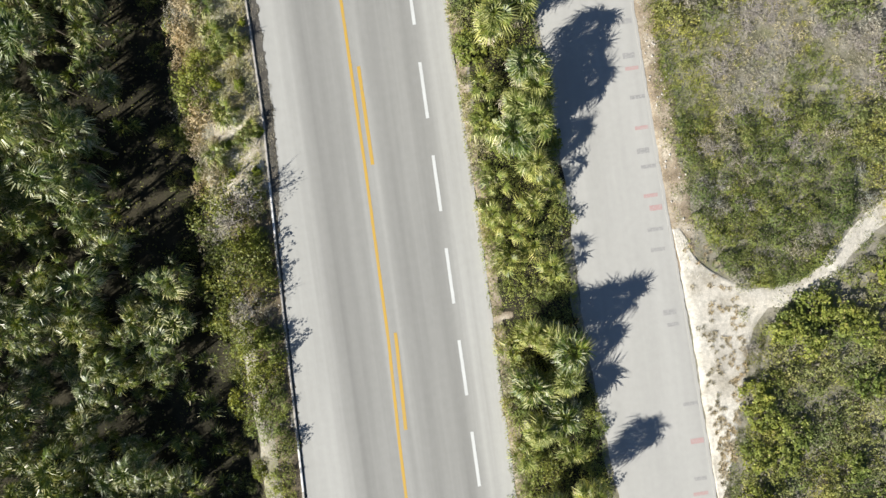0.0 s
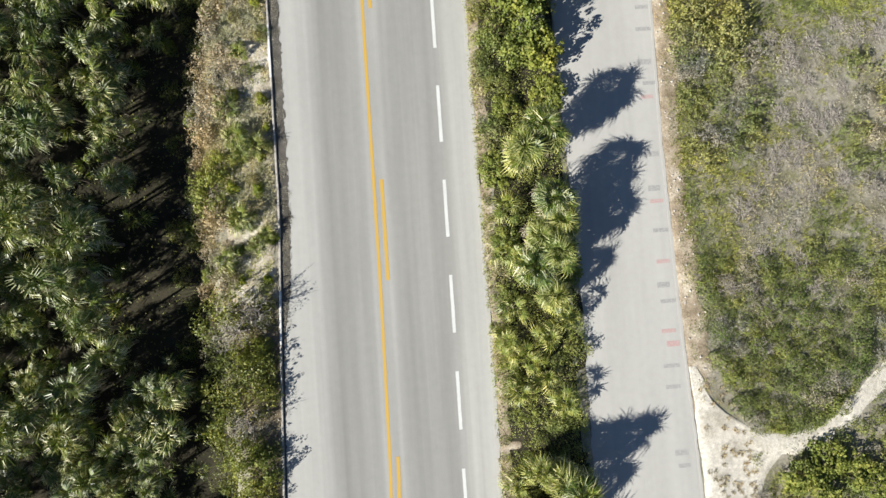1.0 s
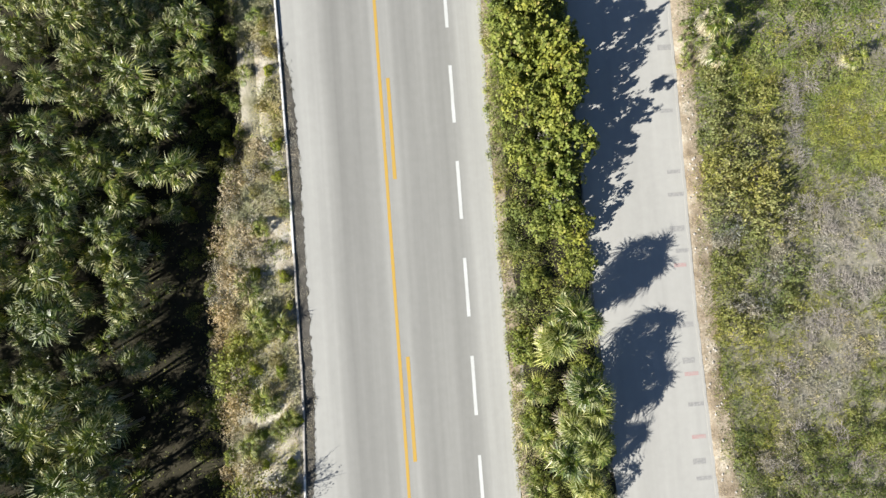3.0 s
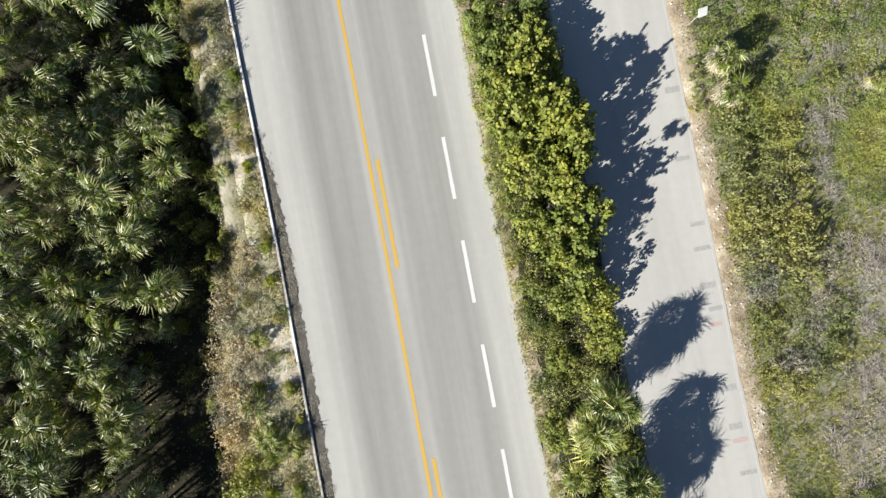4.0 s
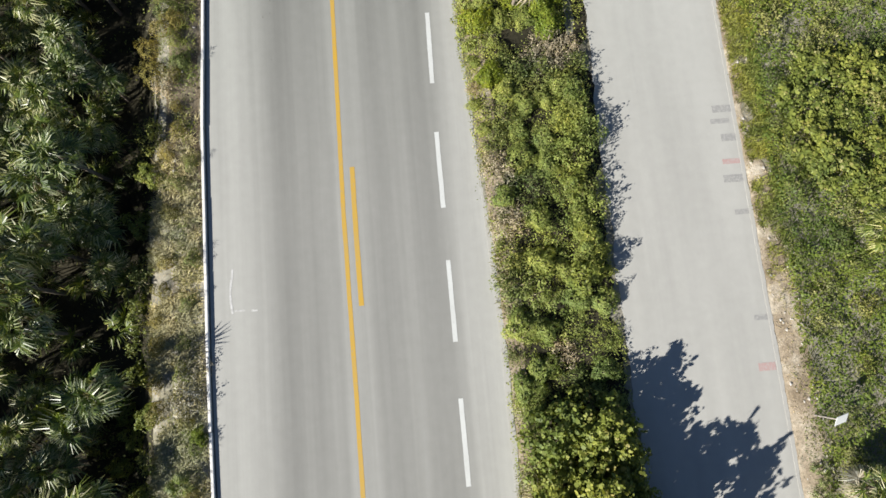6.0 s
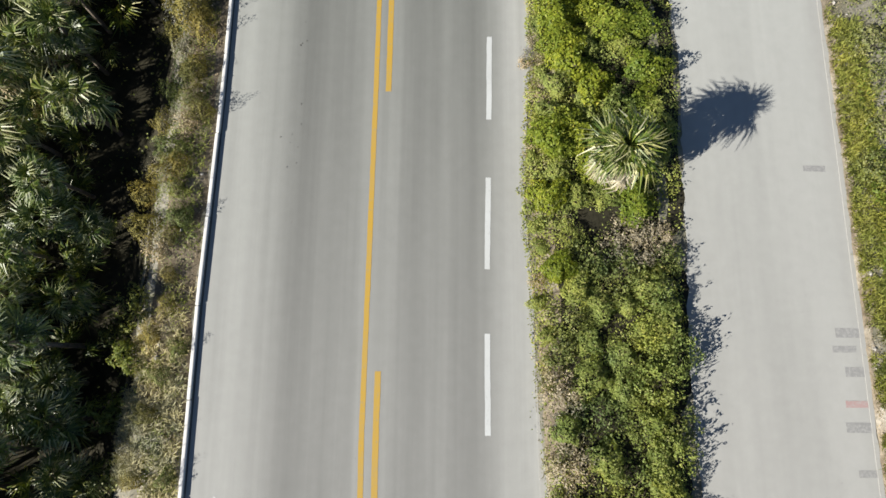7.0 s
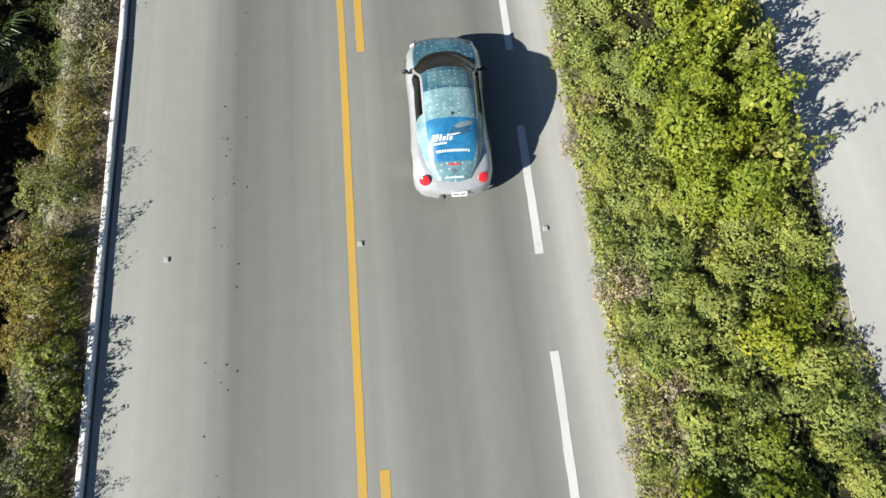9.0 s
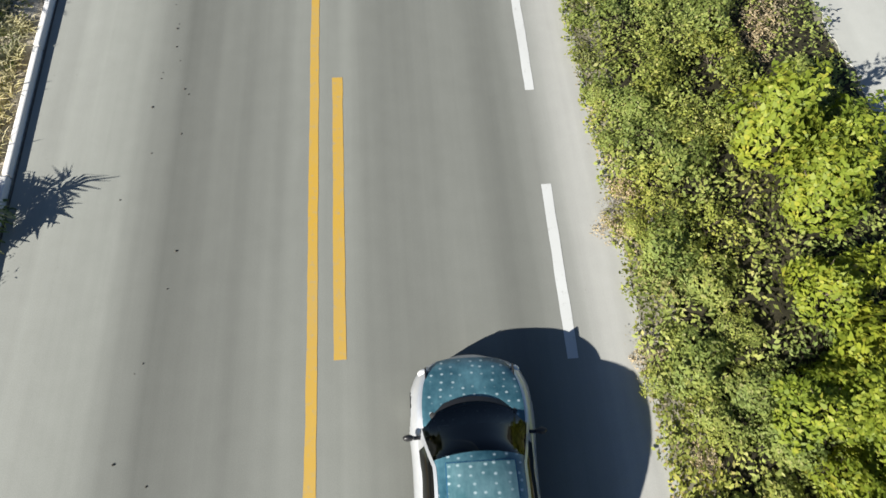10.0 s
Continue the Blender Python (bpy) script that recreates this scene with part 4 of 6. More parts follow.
thicket([low_mound, mound], med(0.75), sid(1.0), 45.6, 48, 1.0, 0.85, 307, G)
thicket([mound, mound, (GREEN_MOUNDS, "green_shrub", "mounded dark green shrub with broad leaves", 0.5, 0.7), low_mound], med(0.7), sid(1.0), 48, 54, 0.86, 0.95, 308, G)
thicket([low_mound, low_mound, lowk, low_mound, (BRIGHT_MOUNDS, "bright_shrub", "mounded yellow-green shrub with broad leaves", 0.5, 0.7)], med(1.4), sid(0.95), 54, 61, 0.78, 0.86, 309, G)
thicket([low_mound, low_mound, (RUSSETS, "dry_bush", "dry tan and russet bush", 0.4, 0.7), lowk], med(0.6), med(1.4), 54, 61, 0.75, 0.7, 349, G)
thicket([tall_mound, tall_mound, green_mound], med(2.2), sid(0.95), 60.3, 69.2, 0.98, 0.92, 310, G)
thicket([low_mound, low_mound, low_mound, lowk], med(0.55), med(2.1), 61, 69.5, 0.74, 0.72, 312, G)
thicket([low_mound, lowk, (GREENS, "green_shrub", "mid-green shrub with pointed glossy leaves", 0.3, 0.8)], med(0.6), lambda y: edge_x(y) + 3.2, 69.0, 82, 0.9, 0.8, 311, G)
thicket([(RUSSETS, "dry_bush", "dry pale brown bush at the side lane", 1.0, 0.5), grey, low_mound], lambda y: edge_x(y) + 3.2, sid(0.6), 69.3, 73, 0.95, 0.6, 347, G)
thicket([low_mound, mound], lambda y: edge_x(y) + 3.2, sid(1.0), 73, 82, 1.0, 0.9, 348, G)
edgek = (FAR_LOWS, "low_shrub", "small creeping shrub spilling over the road edge", 1.0, 0.8)
edge_mound = (LOW_MOUNDS, "low_shrub", "small dense green shrub spilling over the road edge", 1.0, 0.9)
thicket([edge_mound, edge_mound, edgek, (RUSSETS, "dry_bush", "dry tan sprigs spilling over the road edge", 0.35, 0.9)], med(0.12), med(0.5), 41, 80, 0.62, 0.42, 313, G)
thicket([edgek, edgek, grey], med(0.4), med(0.9), -20, 41, 1.0, 0.42, 314, G)

for i, (x, y) in enumerate([(1.35, 67.3), (1.4, 64.9), (1.35, 62.2), (1.45, 58.6), (1.5, 55.2), (1.45, 51.0)]):
    shrub("dry_bush", RUSSETS[i % 2], x, y, 0.42, "dry twiggy sprigs leaning over the road edge", G, squash=0.8)
    shrub("grey_bush", TALL_GREYS[i % 2], x + 0.1, y + 0.35, 0.38, "bare twigs leaning over the road edge", G, squash=0.35)

# ---- west verge ----
ker = lambda o: (lambda y: kerb_x(y) - o)
ver = lambda o: (lambda y: verge_x(y) + o)
V = "bushes of the west verge"
thicket([(OLIVES, "scrub_bush", "dense olive-green scrub bush against the kerb", 1.0, 1.25), (GREENS, "green_shrub", "dark green shrub with pointed leaves on the verge", 0.5, 1.2), (TALL_GREYS, "grey_bush", "bare grey twiggy bush on the verge", 0.3, 0.7)], ver(-0.9), ker(1.25), -9.5, 2.4, 1.15, 1.15, 320, V)
thicket([olive, (GREENS, "green_shrub", "dark green shrub with pointed leaves on the verge", 0.5, 1.0), grey], ker(1.2), ker(0.6), -9.5, 2.4, 0.95, 0.62, 327, V)
thicket([olive, lowk], ver(0.2), ker(0.8), -22, -9.5, 1.2, 0.9, 321, V)
thicket([russet, russet, (GREYS, "grey_bush", "pale half-dry bush at the grove edge", 0.6, 1.2), (GREENS, "green_shrub", "dark green shrub at the grove edge", 0.3, 0.8)], ver(-0.9), ver(0.8), 3, 21, 1.2, 1.15, 322, V)
thicket([lowk, (BRIGHT_MOUNDS, "bright_shrub", "small bright green shrub on the verge", 1.4, 0.8)], ver(1.3), ker(0.45), 3, 30, 1.35, 0.46, 326, V)
thicket([(DOMES, "dome_bush", "rounded olive bush on the grassy verge", 1.0, 1.0), (RUSSETS, "dry_bush", "dry tan and russet bush", 0.25, 1.0)], ver(0.5), ker(0.5), 3, 30, 1.35, 0.5, 323, V)
domek = (DOMES, "dome_bush", "rounded brown-olive bush on the verge", 1.0, 1.1)
thicket([domek, domek, grey, russet], ver(-0.1), ker(0.5), 30, 45, 0.95, 0.52, 324, V)
thicket([domek, domek, (GREYS, "grey_bush", "rounded brown-grey bush on the verge", 0.3, 1.2), (RUSSETS, "dry_bush", "dry brown bush on the verge", 0.3, 1.0)], ver(-0.6), ker(0.85), 44, 67.5, 0.88, 0.7, 325, V)
thicket([olive, lowk, grey], ver(-0.4), ker(0.9), 67.5, 84, 1.3, 0.6, 343, V)
for i, (x, y, k) in enumerate([(-9.85, 57.5, 0.72), (-10.2, 58.3, 0.7), (-9.95, 56.6, 0.6)]):
    shrub("green_shrub", GREEN_MOUNDS[i], x, y, k, "dense green shrub hanging over the white kerb", V, squash=0.8)
shade = (GREEN_MOUNDS, "green_shrub", "dark green shrub in the shade of the palms", 1.0, 0.9)
thicket([shade, (OLIVES, "scrub_bush", "olive scrub bush in the shade of the palms", 0.8, 1.1)], lambda y: front_x(y) + 0.5, ver(-0.3), 20, 42, 1.25, 0.75, 329, V)
thicket([shade, (OLIVES, "scrub_bush", "olive scrub bush in the shade of the palms", 0.8, 1.0)], lambda y: front_x(y) + 0.5, ver(-0.5), -18, 20, 1.5, 0.7, 330, V)
shrub("yellowing_shrub", BRIGHT_MOUNDS[2], -15.5, 31.2, 1.35, "rounded yellow-green shrub rising among the palms", V, squash=1.75)
for i, (x, y, s) in enumerate([(-11.2, 15.0, 0.9), (-10.4, 31.3, 1.0), (-10.1, 32.4, 0.8), (-10.5, 26.4, 0.7), (-13.3, 0.2, 1.2)]):
    shrub("grey_bush", GREYS[i % 3], x, y, s, "grey twiggy bush on the grassy verge", V)
for i, (x, y) in enumerate([(-13.4, 10.6), (-13.6, 9.4), (-13.2, 12.2), (-13.0, 14.0), (-12.6, 17.8), (-12.4, 18.8), (-13.5, 8.0), (-13.3, 6.6)]):
    shrub("dry_bush", RUSSETS[i % 2], x, y, 1.0 + 0.15 * (i % 3), "feathery pale tan bush at the grove edge", V, squash=1.1)
for i, (x, y, k) in enumerate([(-10.75, 52.7, 1.15), (-11.4, 53.3, 0.9), (-10.95, 47.4, 0.75), (-11.0, 46.6, 0.7), (-10.05, 55.2, 0.8), (-10.15, 56.0, 0.7), (-10.0, 48.8, 0.7), (-10.4, 50.2, 0.7), (-10.3, 44.9, 0.6), (-10.4, 60.3, 0.9), (-10.6, 58.9, 0.85), (-10.9, 62.2, 0.8)]):
    shrub("dome_bush", DOMES[i % 3], x, y, k, "rounded brown-olive bush on the verge", V, squash=1.15)
shrub("grey_bush", GREYS[0], -10.9, 52.9, 1.1, "rounded grey-olive bush on the verge", V, squash=1.2)

# ---- scrub east of the side lane ----
fdark = (FAR_GREENS, "scrub_bush", "dark green dense scrub bush", 1.0, 1.0)
folive = (FAR_OLIVES, "scrub_bush", "olive-green small-leaved scrub bush", 1.0, 1.0)
flow = (FAR_LOWS, "low_shrub", "low dense yellow-green shrub on the scrubland", 1.0, 0.8)
E_ = "scrub east of the side lane"
fx = lambda o: (lambda y: far_x(y) + o)
thicket([fdark, grape_low, folive], lambda y: np.interp(y, [-25, -15, -9.4, -8.6, -6.8, -4.6, -2], [14.6, 16.2, 17.9, 20.4, 23.2, 26, 29]), c(29.5), -22, -2.5, 1.2, 1.0, 330, E_, 90)
thicket([fdark, fdark, fdark, (GREYS, "grey_bush", "grey half-dry twiggy bush", 0.5, 1.1)], lambda y: np.interp(y, [-7, -6, -3.8, -0.6, 3], [18.4, 16.5, 15.4, 14.7, 14.5]), lambda y: np.interp(y, [-7, -6.4, -4, -1.7, 3], [19.6, 21.2, 23.8, 26.2, 23]), -6.9, 3, 1.0, 0.85, 331, E_, 120)
greenish = (FAR_OLIVES, "scrub_bush", "grey-green dense scrub bush on the open ground", 1.0, 0.9)
thicket([greenish, (GREYS, "grey_bush", "grey half-dry twiggy bush", 0.8, 1.1), folive], fx(1.7), c(18.6), 9, 14.9, 0.98, 0.9, 332, E_, 60)
thicket([folive, grey], fx(1.5), c(17.0), 3, 9, 1.9, 0.45, 344, E_, 20)
thicket([folive, (GREYS, "grey_bush", "grey half-dry twiggy bush", 1.0, 1.1)], c(15.2), c(18.2), -1.0, 2.0, 1.0, 0.8, 345, E_, 16)
thicket([(FAR_OLIVES, "scrub_bush", "sparse speckled olive bush on grey ground", 1.0, 0.8)], c(21.2), c(23.4), 2.5, 5.0, 1.0, 0.6, 346, E_, 9)
thicket([(FAR_LOWS, "low_shrub", "yellow-green scrub bush with pale leaf tips", 0.7, 1.5), (FAR_OLIVES, "scrub_bush", "olive-green small-leaved scrub bush", 1.0, 1.3)], fx(1.4), c(17.8), 15, 23, 1.15, 0.95, 333, E_, 40)
thicket([folive, folive, (GREYS, "grey_bush", "grey half-dry twiggy bush", 0.7, 1.2)], lambda y: np.interp(y, [-3, 2, 3, 6, 8, 14], [24.6, 24.6, 26.6, 25.4, 24.4, 24.3]), c(29), -3, 14.3, 1.25, 0.9, 334, E_, 50)
thicket([folive, flow], fx(1.8), c(24), 22.5, 33, 1.7, 0.7, 336, E_, 50)
thicket([fdark, fdark, (FAR_LOWS, "low_shrub", "low green scrub bush with rounded leaves", 0.5, 1.0)], fx(1.5), c(22), 33, 47, 1.35, 0.85, 337, E_, 60)
thicket([(GRAPES, "sea_grape", "low broad-leaved sea grape on the scrubland", 1.0, 0.5)], c(15.6), c(23), 37.5, 43, 1.5, 0.95, 339, E_, 24)
MATS = [(mesh_stack("foliage", leaves(*clump_points(np.stack([q.uniform(-0.7, 0.7, 14), q.uniform(-0.7, 0.7, 14), q.uniform(0.05, 0.2, 14)], 1), np.full(14, 0.16), 9, q, 0.6), 0.06, "small", q), GREYLEAF),
         twigs("branch", 0.95, 0.32, 18, 0.024, TWIG, q, 7)) for q in (np.random.default_rng(k) for k in (501, 502, 503))]
q = np.random.default_rng(504)
for i, (x, y) in enumerate(scatter(15.5, 27, -1, 29.5, 1.05, q, lambda x, y: within(GREY_ZONES, x, y) and wave(x, y, 1.3, 2.0) > -0.25, 2500)[:75]):
    shrub("twiggy_mat", MATS[i % 3], x, y, q.uniform(0.55, 1.0), "flat mat of bare grey twigs on open ground", E_)
for i, (x, y) in enumerate([(15.9, 1.4), (17.0, 0.9), (18.1, 0.3), (17.7, -2.1), (25.2, 6.7), (26.2, 6.0), (19.2, 22.6), (19.5, 21.3), (19.2, 19.9), (19.4, 18.5), (16.8, 19.0), (21.6, 39.0), (22.4, 23.8), (16.9, -10.6)]):
    shrub("grey_bush", TALL_GREYS[i % 2], x, y, 0.85, "flattened bare grey twiggy bush on the scrubland", E_, squash=0.32)
thicket([flow, grey, folive], fx(1.0), c(18), 46, 58, 1.3, 0.8, 338, E_, 30)


# ---- ground cover nobody could count ----
def cover(name, region, count, leaf, shape, material, label, category, seed, height=0.18, lump=0.5, fade=1.5, patch=0.0, cut=-9.0, where=None):
    """Low leafy carpet: region is (x0f, x1f, y0, y1)."""
    r = np.random.default_rng(seed)
    x0f, x1f, y0, y1 = region
    y = r.uniform(y0, y1, count) + r.normal(0, fade, count)
    x = x0f(y) + (x1f(y) - x0f(y)) * r.uniform(0, 1, count)
    keep = ~((np.abs(y + 6.5) < 0.35) & (x > 1.6) & (x < 3.4)) & ~(within(DARK_GAPS, x, y) & (y < 46))
    if where is not None:
        keep &= where(x, y)
    x, y = x[keep], y[keep]
    count = len(x)
    if patch:
        ok = wave(x, y, patch, seed % 11) + r.normal(0, 0.15, len(x)) > cut
        x, y = x[ok], y[ok]
        count = len(x)
    h = height * np.clip(0.55 + 0.6 * wave(x, y, lump, seed % 7) + 0.3 * wave(x, y, lump * 0.4, seed % 5), 0.05, 2) * r.uniform(0.3, 1.0, count)
    p = np.stack([x, y, ground_z(x, y) + h + 0.03], 1)
    n = np.stack([0.8 * wave(x, y, 0.3, 1.0), 0.8 * wave(x, y, 0.3, 2.0), np.full(count, 1.3)], 1)
    tagged(new(name, mesh_stack(name, leaves(p, n, leaf, shape, r), material)), label, category, kind="stuff")


def grass(name, region, tufts, blades, length, material, label, seed, patch=1.3, cut=-0.2, where=None):
    """Tufts of bent blades where an uneven field is high."""
    r = np.random.default_rng(seed)
    x0f, x1f, y0, y1 = region
    y = r.uniform(y0, y1, tufts) + r.normal(0, 1.5, tufts)
    x = x0f(y) + (x1f(y) - x0f(y)) * r.uniform(0, 1, tufts)
    keep = ~((np.abs(y + 6.5) < 0.35) & (x > 1.6) & (x < 3.4)) & ~within(DARK_GAPS, x, y)
    if where is not None:
        keep &= where(x, y)
    x, y = x[keep], y[keep]
    ok = wave(x, y, patch, seed % 9) > cut
    x, y = np.repeat(x[ok], blades), np.repeat(y[ok], blades)
    n = len(x)
    x, y = x + r.normal(0, 0.05, n), y + r.normal(0, 0.05, n)
    t = r.uniform(0, 2 * np.pi, n)
    ln = length * r.uniform(0.5, 1.3, n)
    z = ground_z(x, y)
    side = np.stack([-np.sin(t), np.cos(t), 0 * t], 1) * 0.008
    out = np.stack([np.cos(t), np.sin(t), 0 * t], 1)
    foot = np.stack([x, y, z], 1)
    mid = foot + out * (ln * 0.35)[:, None] + np.array([0, 0, 1]) * (ln * 0.6)[:, None]
    tip = foot + out * (ln * 0.95)[:, None] + np.array([0, 0, 1]) * (ln * r.uniform(0.3, 0.9, n))[:, None]
    tagged(new(name, mesh_stack(name, np.stack([foot, mid - side * 1.6, tip, mid + side * 1.6], 1), material)), label, "grass", kind="stuff")


cover("strip_creeper", (med(0.02), sid(0.15), -24, 46), 42000, 0.085, "oval", CREEPER, "low creeping plants under the planted strip", "ground cover", 401, 0.28)
cover("strip_creeper_near", (lambda y: edge_x(y) - 0.05 + 0.22 * wave(y, 0 * y, 0.5, 1.0), sid(0.15), 46, 84), 48000, 0.092, "oval", CREEPER, "dense creeping plants spilling over the road edge", "ground cover", 402, 0.34, 0.45, 0.1, 0.8, -0.6)
grass("strip_dry_grass", (med(0.1), med(1.4), -24, 62), 3600, 7, 0.22, STRAW, "dry straw-coloured grass along the road edge", 403, 0.9, -0.1)
grass("verge_far_dry_grass", (ver(-0.2), ker(0.3), 66, 84), 1300, 8, 0.24, STRAW, "sparse dry grass on the west verge", 430, 1.3, -0.2)
grass("verge_dry_grass", (ver(-0.4), ker(0.3), 4, 40), 6500, 8, 0.24, STRAW, "dry straw-coloured grass on the west verge", 404, 1.3, -0.35)
grass("verge_green_grass", (ver(0.0), ker(0.4), -22, 84), 3000, 7, 0.2, GRASS, "sparse green grass on the west verge", 405, 1.0, 0.1)
cover("verge_herbs", (ver(0.9), ker(0.4), -22, 84), 15000, 0.055, "small", CREEPER, "small herbs on the west verge", "ground cover", 406, 0.2, 0.6, 1.0, 1.2, -0.1)
cover("grove_floor_leaves", (c(-22), ver(-0.2), -22, 84), 9000, 0.12, "oval", SCRUB, "shaded undergrowth on the grove floor", "undergrowth", 407, 0.4)
grass("east_grass", (fx(0.8), c(27), -2, 26), 8500, 8, 0.22, GRASS, "short green grass among the east scrub", 408, 2.2, -0.3, lambda x, y: ~loosely(GREY_ZONES, x, y, 0.8))
grass("east_edge_grass", (fx(0.1), fx(1.3), 36, 60), 2600, 8, 0.24, GRASS, "green and straw grass beside the side lane", 439, 0.8, -0.5)
grass("east_straw", (fx(0.3), c(27), -3, 50), 4500, 7, 0.2, STRAW, "dry grass among the east scrub", 409, 1.7, 0.0)
cover("east_herbs", (fx(0.85), c(26), 21, 50), 30000, 0.085, "oval", LUSH, "thick low green plants covering the east ground", "ground cover", 410, 0.3, 0.7)
cover("east_carpet", (fx(0.85), c(24), 22, 40), 22000, 0.085, "oval", LUSH, "bright green low carpet plants", "ground cover", 411, 0.26, 0.9, 2.5, 1.8, -0.1)
cover("east_grey_twigs", (c(15.5), c(27.5), -2, 30), 130000, 0.075, "small", GREYLEAF, "grey brittle low plants on bare ground", "ground cover", 412, 0.12, 0.5, 0.5, 0.5, -0.3, lambda x, y: loosely(GREY_ZONES, x, y))
cover("east_green_herbs", (fx(1.0), c(26), -3, 23), 30000, 0.065, "oval", PALE_SCRUB, "low green plants on the east ground", "ground cover", 413, 0.22, 1.1, 1.5, 2.4, -0.6, lambda x, y: ~loosely(GREY_ZONES, x, y, 0.8))
cover("island_herbs", (lambda y: np.interp(y, [-7.2, -6, -3.8, -0.6, 3], [18.2, 16.2, 15.1, 14.4, 14.3]), lambda y: np.interp(y, [-7.2, -6.4, -4, -1.7, 3], [19.8, 21.4, 24.0, 26.4, 24]), -7.1, 3), 22000, 0.09, "oval", DEEP_GREEN, "low olive plants round the scrub bushes", "ground cover", 420, 0.3, 0.6, 0.1)
cover("east_lush", (fx(0.85), c(25), 25.5, 50), 54000, 0.11, "oval", LUSH, "lush low green plants covering the east ground", "ground cover", 421, 0.42, 0.8, 2.2)
cover("far_east_scrub", (c(26), c(40), -22, 78), 52000, 0.2, "oval", PALE_SCRUB, "low olive scrub spreading over the open ground", "ground cover", 441, 0.5, 1.6, 3.0, 2.5, -0.35)
cover("far_east_scrub", (lambda y: np.interp(y, [40, 50, 60], [23, 21, 18.5]), c(40), 46, 90), 40000, 0.2, "oval", SPECKLED, "low olive scrub spreading over the open ground", "ground cover", 442, 0.5, 1.6, 3.0, 2.5, -0.35)
cover("far_west_scrub", (c(-44), lambda y: deep_x(y) + 1.0, -26, 86), 60000, 0.24, "oval", SCRUB, "low olive scrub behind the palm grove", "ground cover", 443, 0.6, 1.6, 3.0, 2.5, -0.5)
cover("edge_creeper", (lambda y: edge_x(y) - 0.12 - 0.16 * np.abs(wave(y, 0.3 * y, 0.35, 2.0)), lambda y: edge_x(y) + 0.65, 41, 84), 15000, 0.07, "oval", CREEPER, "creeping runners spilling over the road edge", "ground cover", 422, 0.16, 0.3)
cover("edge_dry_creeper", (lambda y: edge_x(y) - 0.1 - 0.12 * np.abs(wave(y, 0.3 * y, 0.3, 3.0)), lambda y: edge_x(y) + 0.45, 41, 84), 5000, 0.06, "small", RUSSET, "dry runners along the road edge", "ground cover", 423, 0.1, 0.3)
cover("grove_edge_straw", (ver(-1.0), ver(0.5), 3, 22), 5500, 0.09, "small", RUSSET, "dry tan growth at the edge of the grove", "ground cover", 424, 0.3, 0.6, 1.0, 1.0, 0.1)
cover("east_moss", (fx(1.2), c(26), -2, 24), 90000, 0.055, "small", MOSS, "yellow-green mossy carpet on the east ground", "ground cover", 425, 0.1, 0.6, 0.5, 0.6, -0.6, lambda x, y: loosely(MOSS_ZONES, x, y) & ~loosely(GREY_ZONES, x, y))
cover("east_lawn", (fx(1.4), c(27), 16.5, 26), 80000, 0.075, "oval", LAWN, "close green carpet of low plants on the east ground", "ground cover", 435, 0.16, 0.5, 0.5, 0.5, -0.9, lambda x, y: loosely(LAWN_ZONES, x, y))
cover("east_pale_twigs", (c(15.5), c(27.5), -1, 30), 24000, 0.07, "small", PALM_DRY, "pale brittle twigs on bare ground", "ground cover", 426, 0.1, 0.8, 0.5, 0.8, 0.0, lambda x, y: loosely(GREY_ZONES, x, y))
cover("verge_olive_mat", (ver(-0.4), ker(0.4), 44, 84), 16000, 0.07, "oval", SCRUB, "low olive growth under the verge bushes", "ground cover", 434, 0.2, 0.5)
cover("gutter_litter", (lambda y: kerb_x(y) + 0.04, lambda y: kerb_x(y) + 0.55 + 0.12 * wave(y, 0 * y, 0.3, 6.0), 1, 25), 7000, 0.05, "small", GREYLEAF, "grey twigs and dead leaves washed against the kerb", "leaf litter", 436, 0.04, 0.3, 0.8, 0.35, -0.2)
cover("verge_straw_mat", (ver(0.3), ker(0.15), 2, 30), 14000, 0.06, "small", STRAW, "matted pale straw on the verge", "ground cover", 427, 0.06, 0.6, 1.5, 1.1, -0.15)
cover("verge_green_mat", (ver(0.6), ker(0.2), 2, 46), 16000, 0.06, "oval", BRIGHT, "patches of bright green herbs on the verge", "ground cover", 428, 0.1, 0.5, 1.5, 0.9, 0.3)
cover("roadside_herbs", (fx(0.35), fx(1.7), -4, 30), 9000, 0.07, "oval", PALE_SCRUB, "low plants creeping towards the side lane", "ground cover", 433, 0.16, 0.4, 1.0, 0.7, -0.05)
cover("roadside_litter", (fx(0.05), fx(1.5), -4, 60), 15000, 0.06, "small", RUSSET, "dry fallen leaves beside the side lane", "leaf litter", 414, 0.03)
cover("verge_litter", (ver(-0.6), ker(0.2), -20, 84), 9000, 0.06, "small", RUSSET, "dry fallen leaves on the verge", "leaf litter", 415, 0.05)

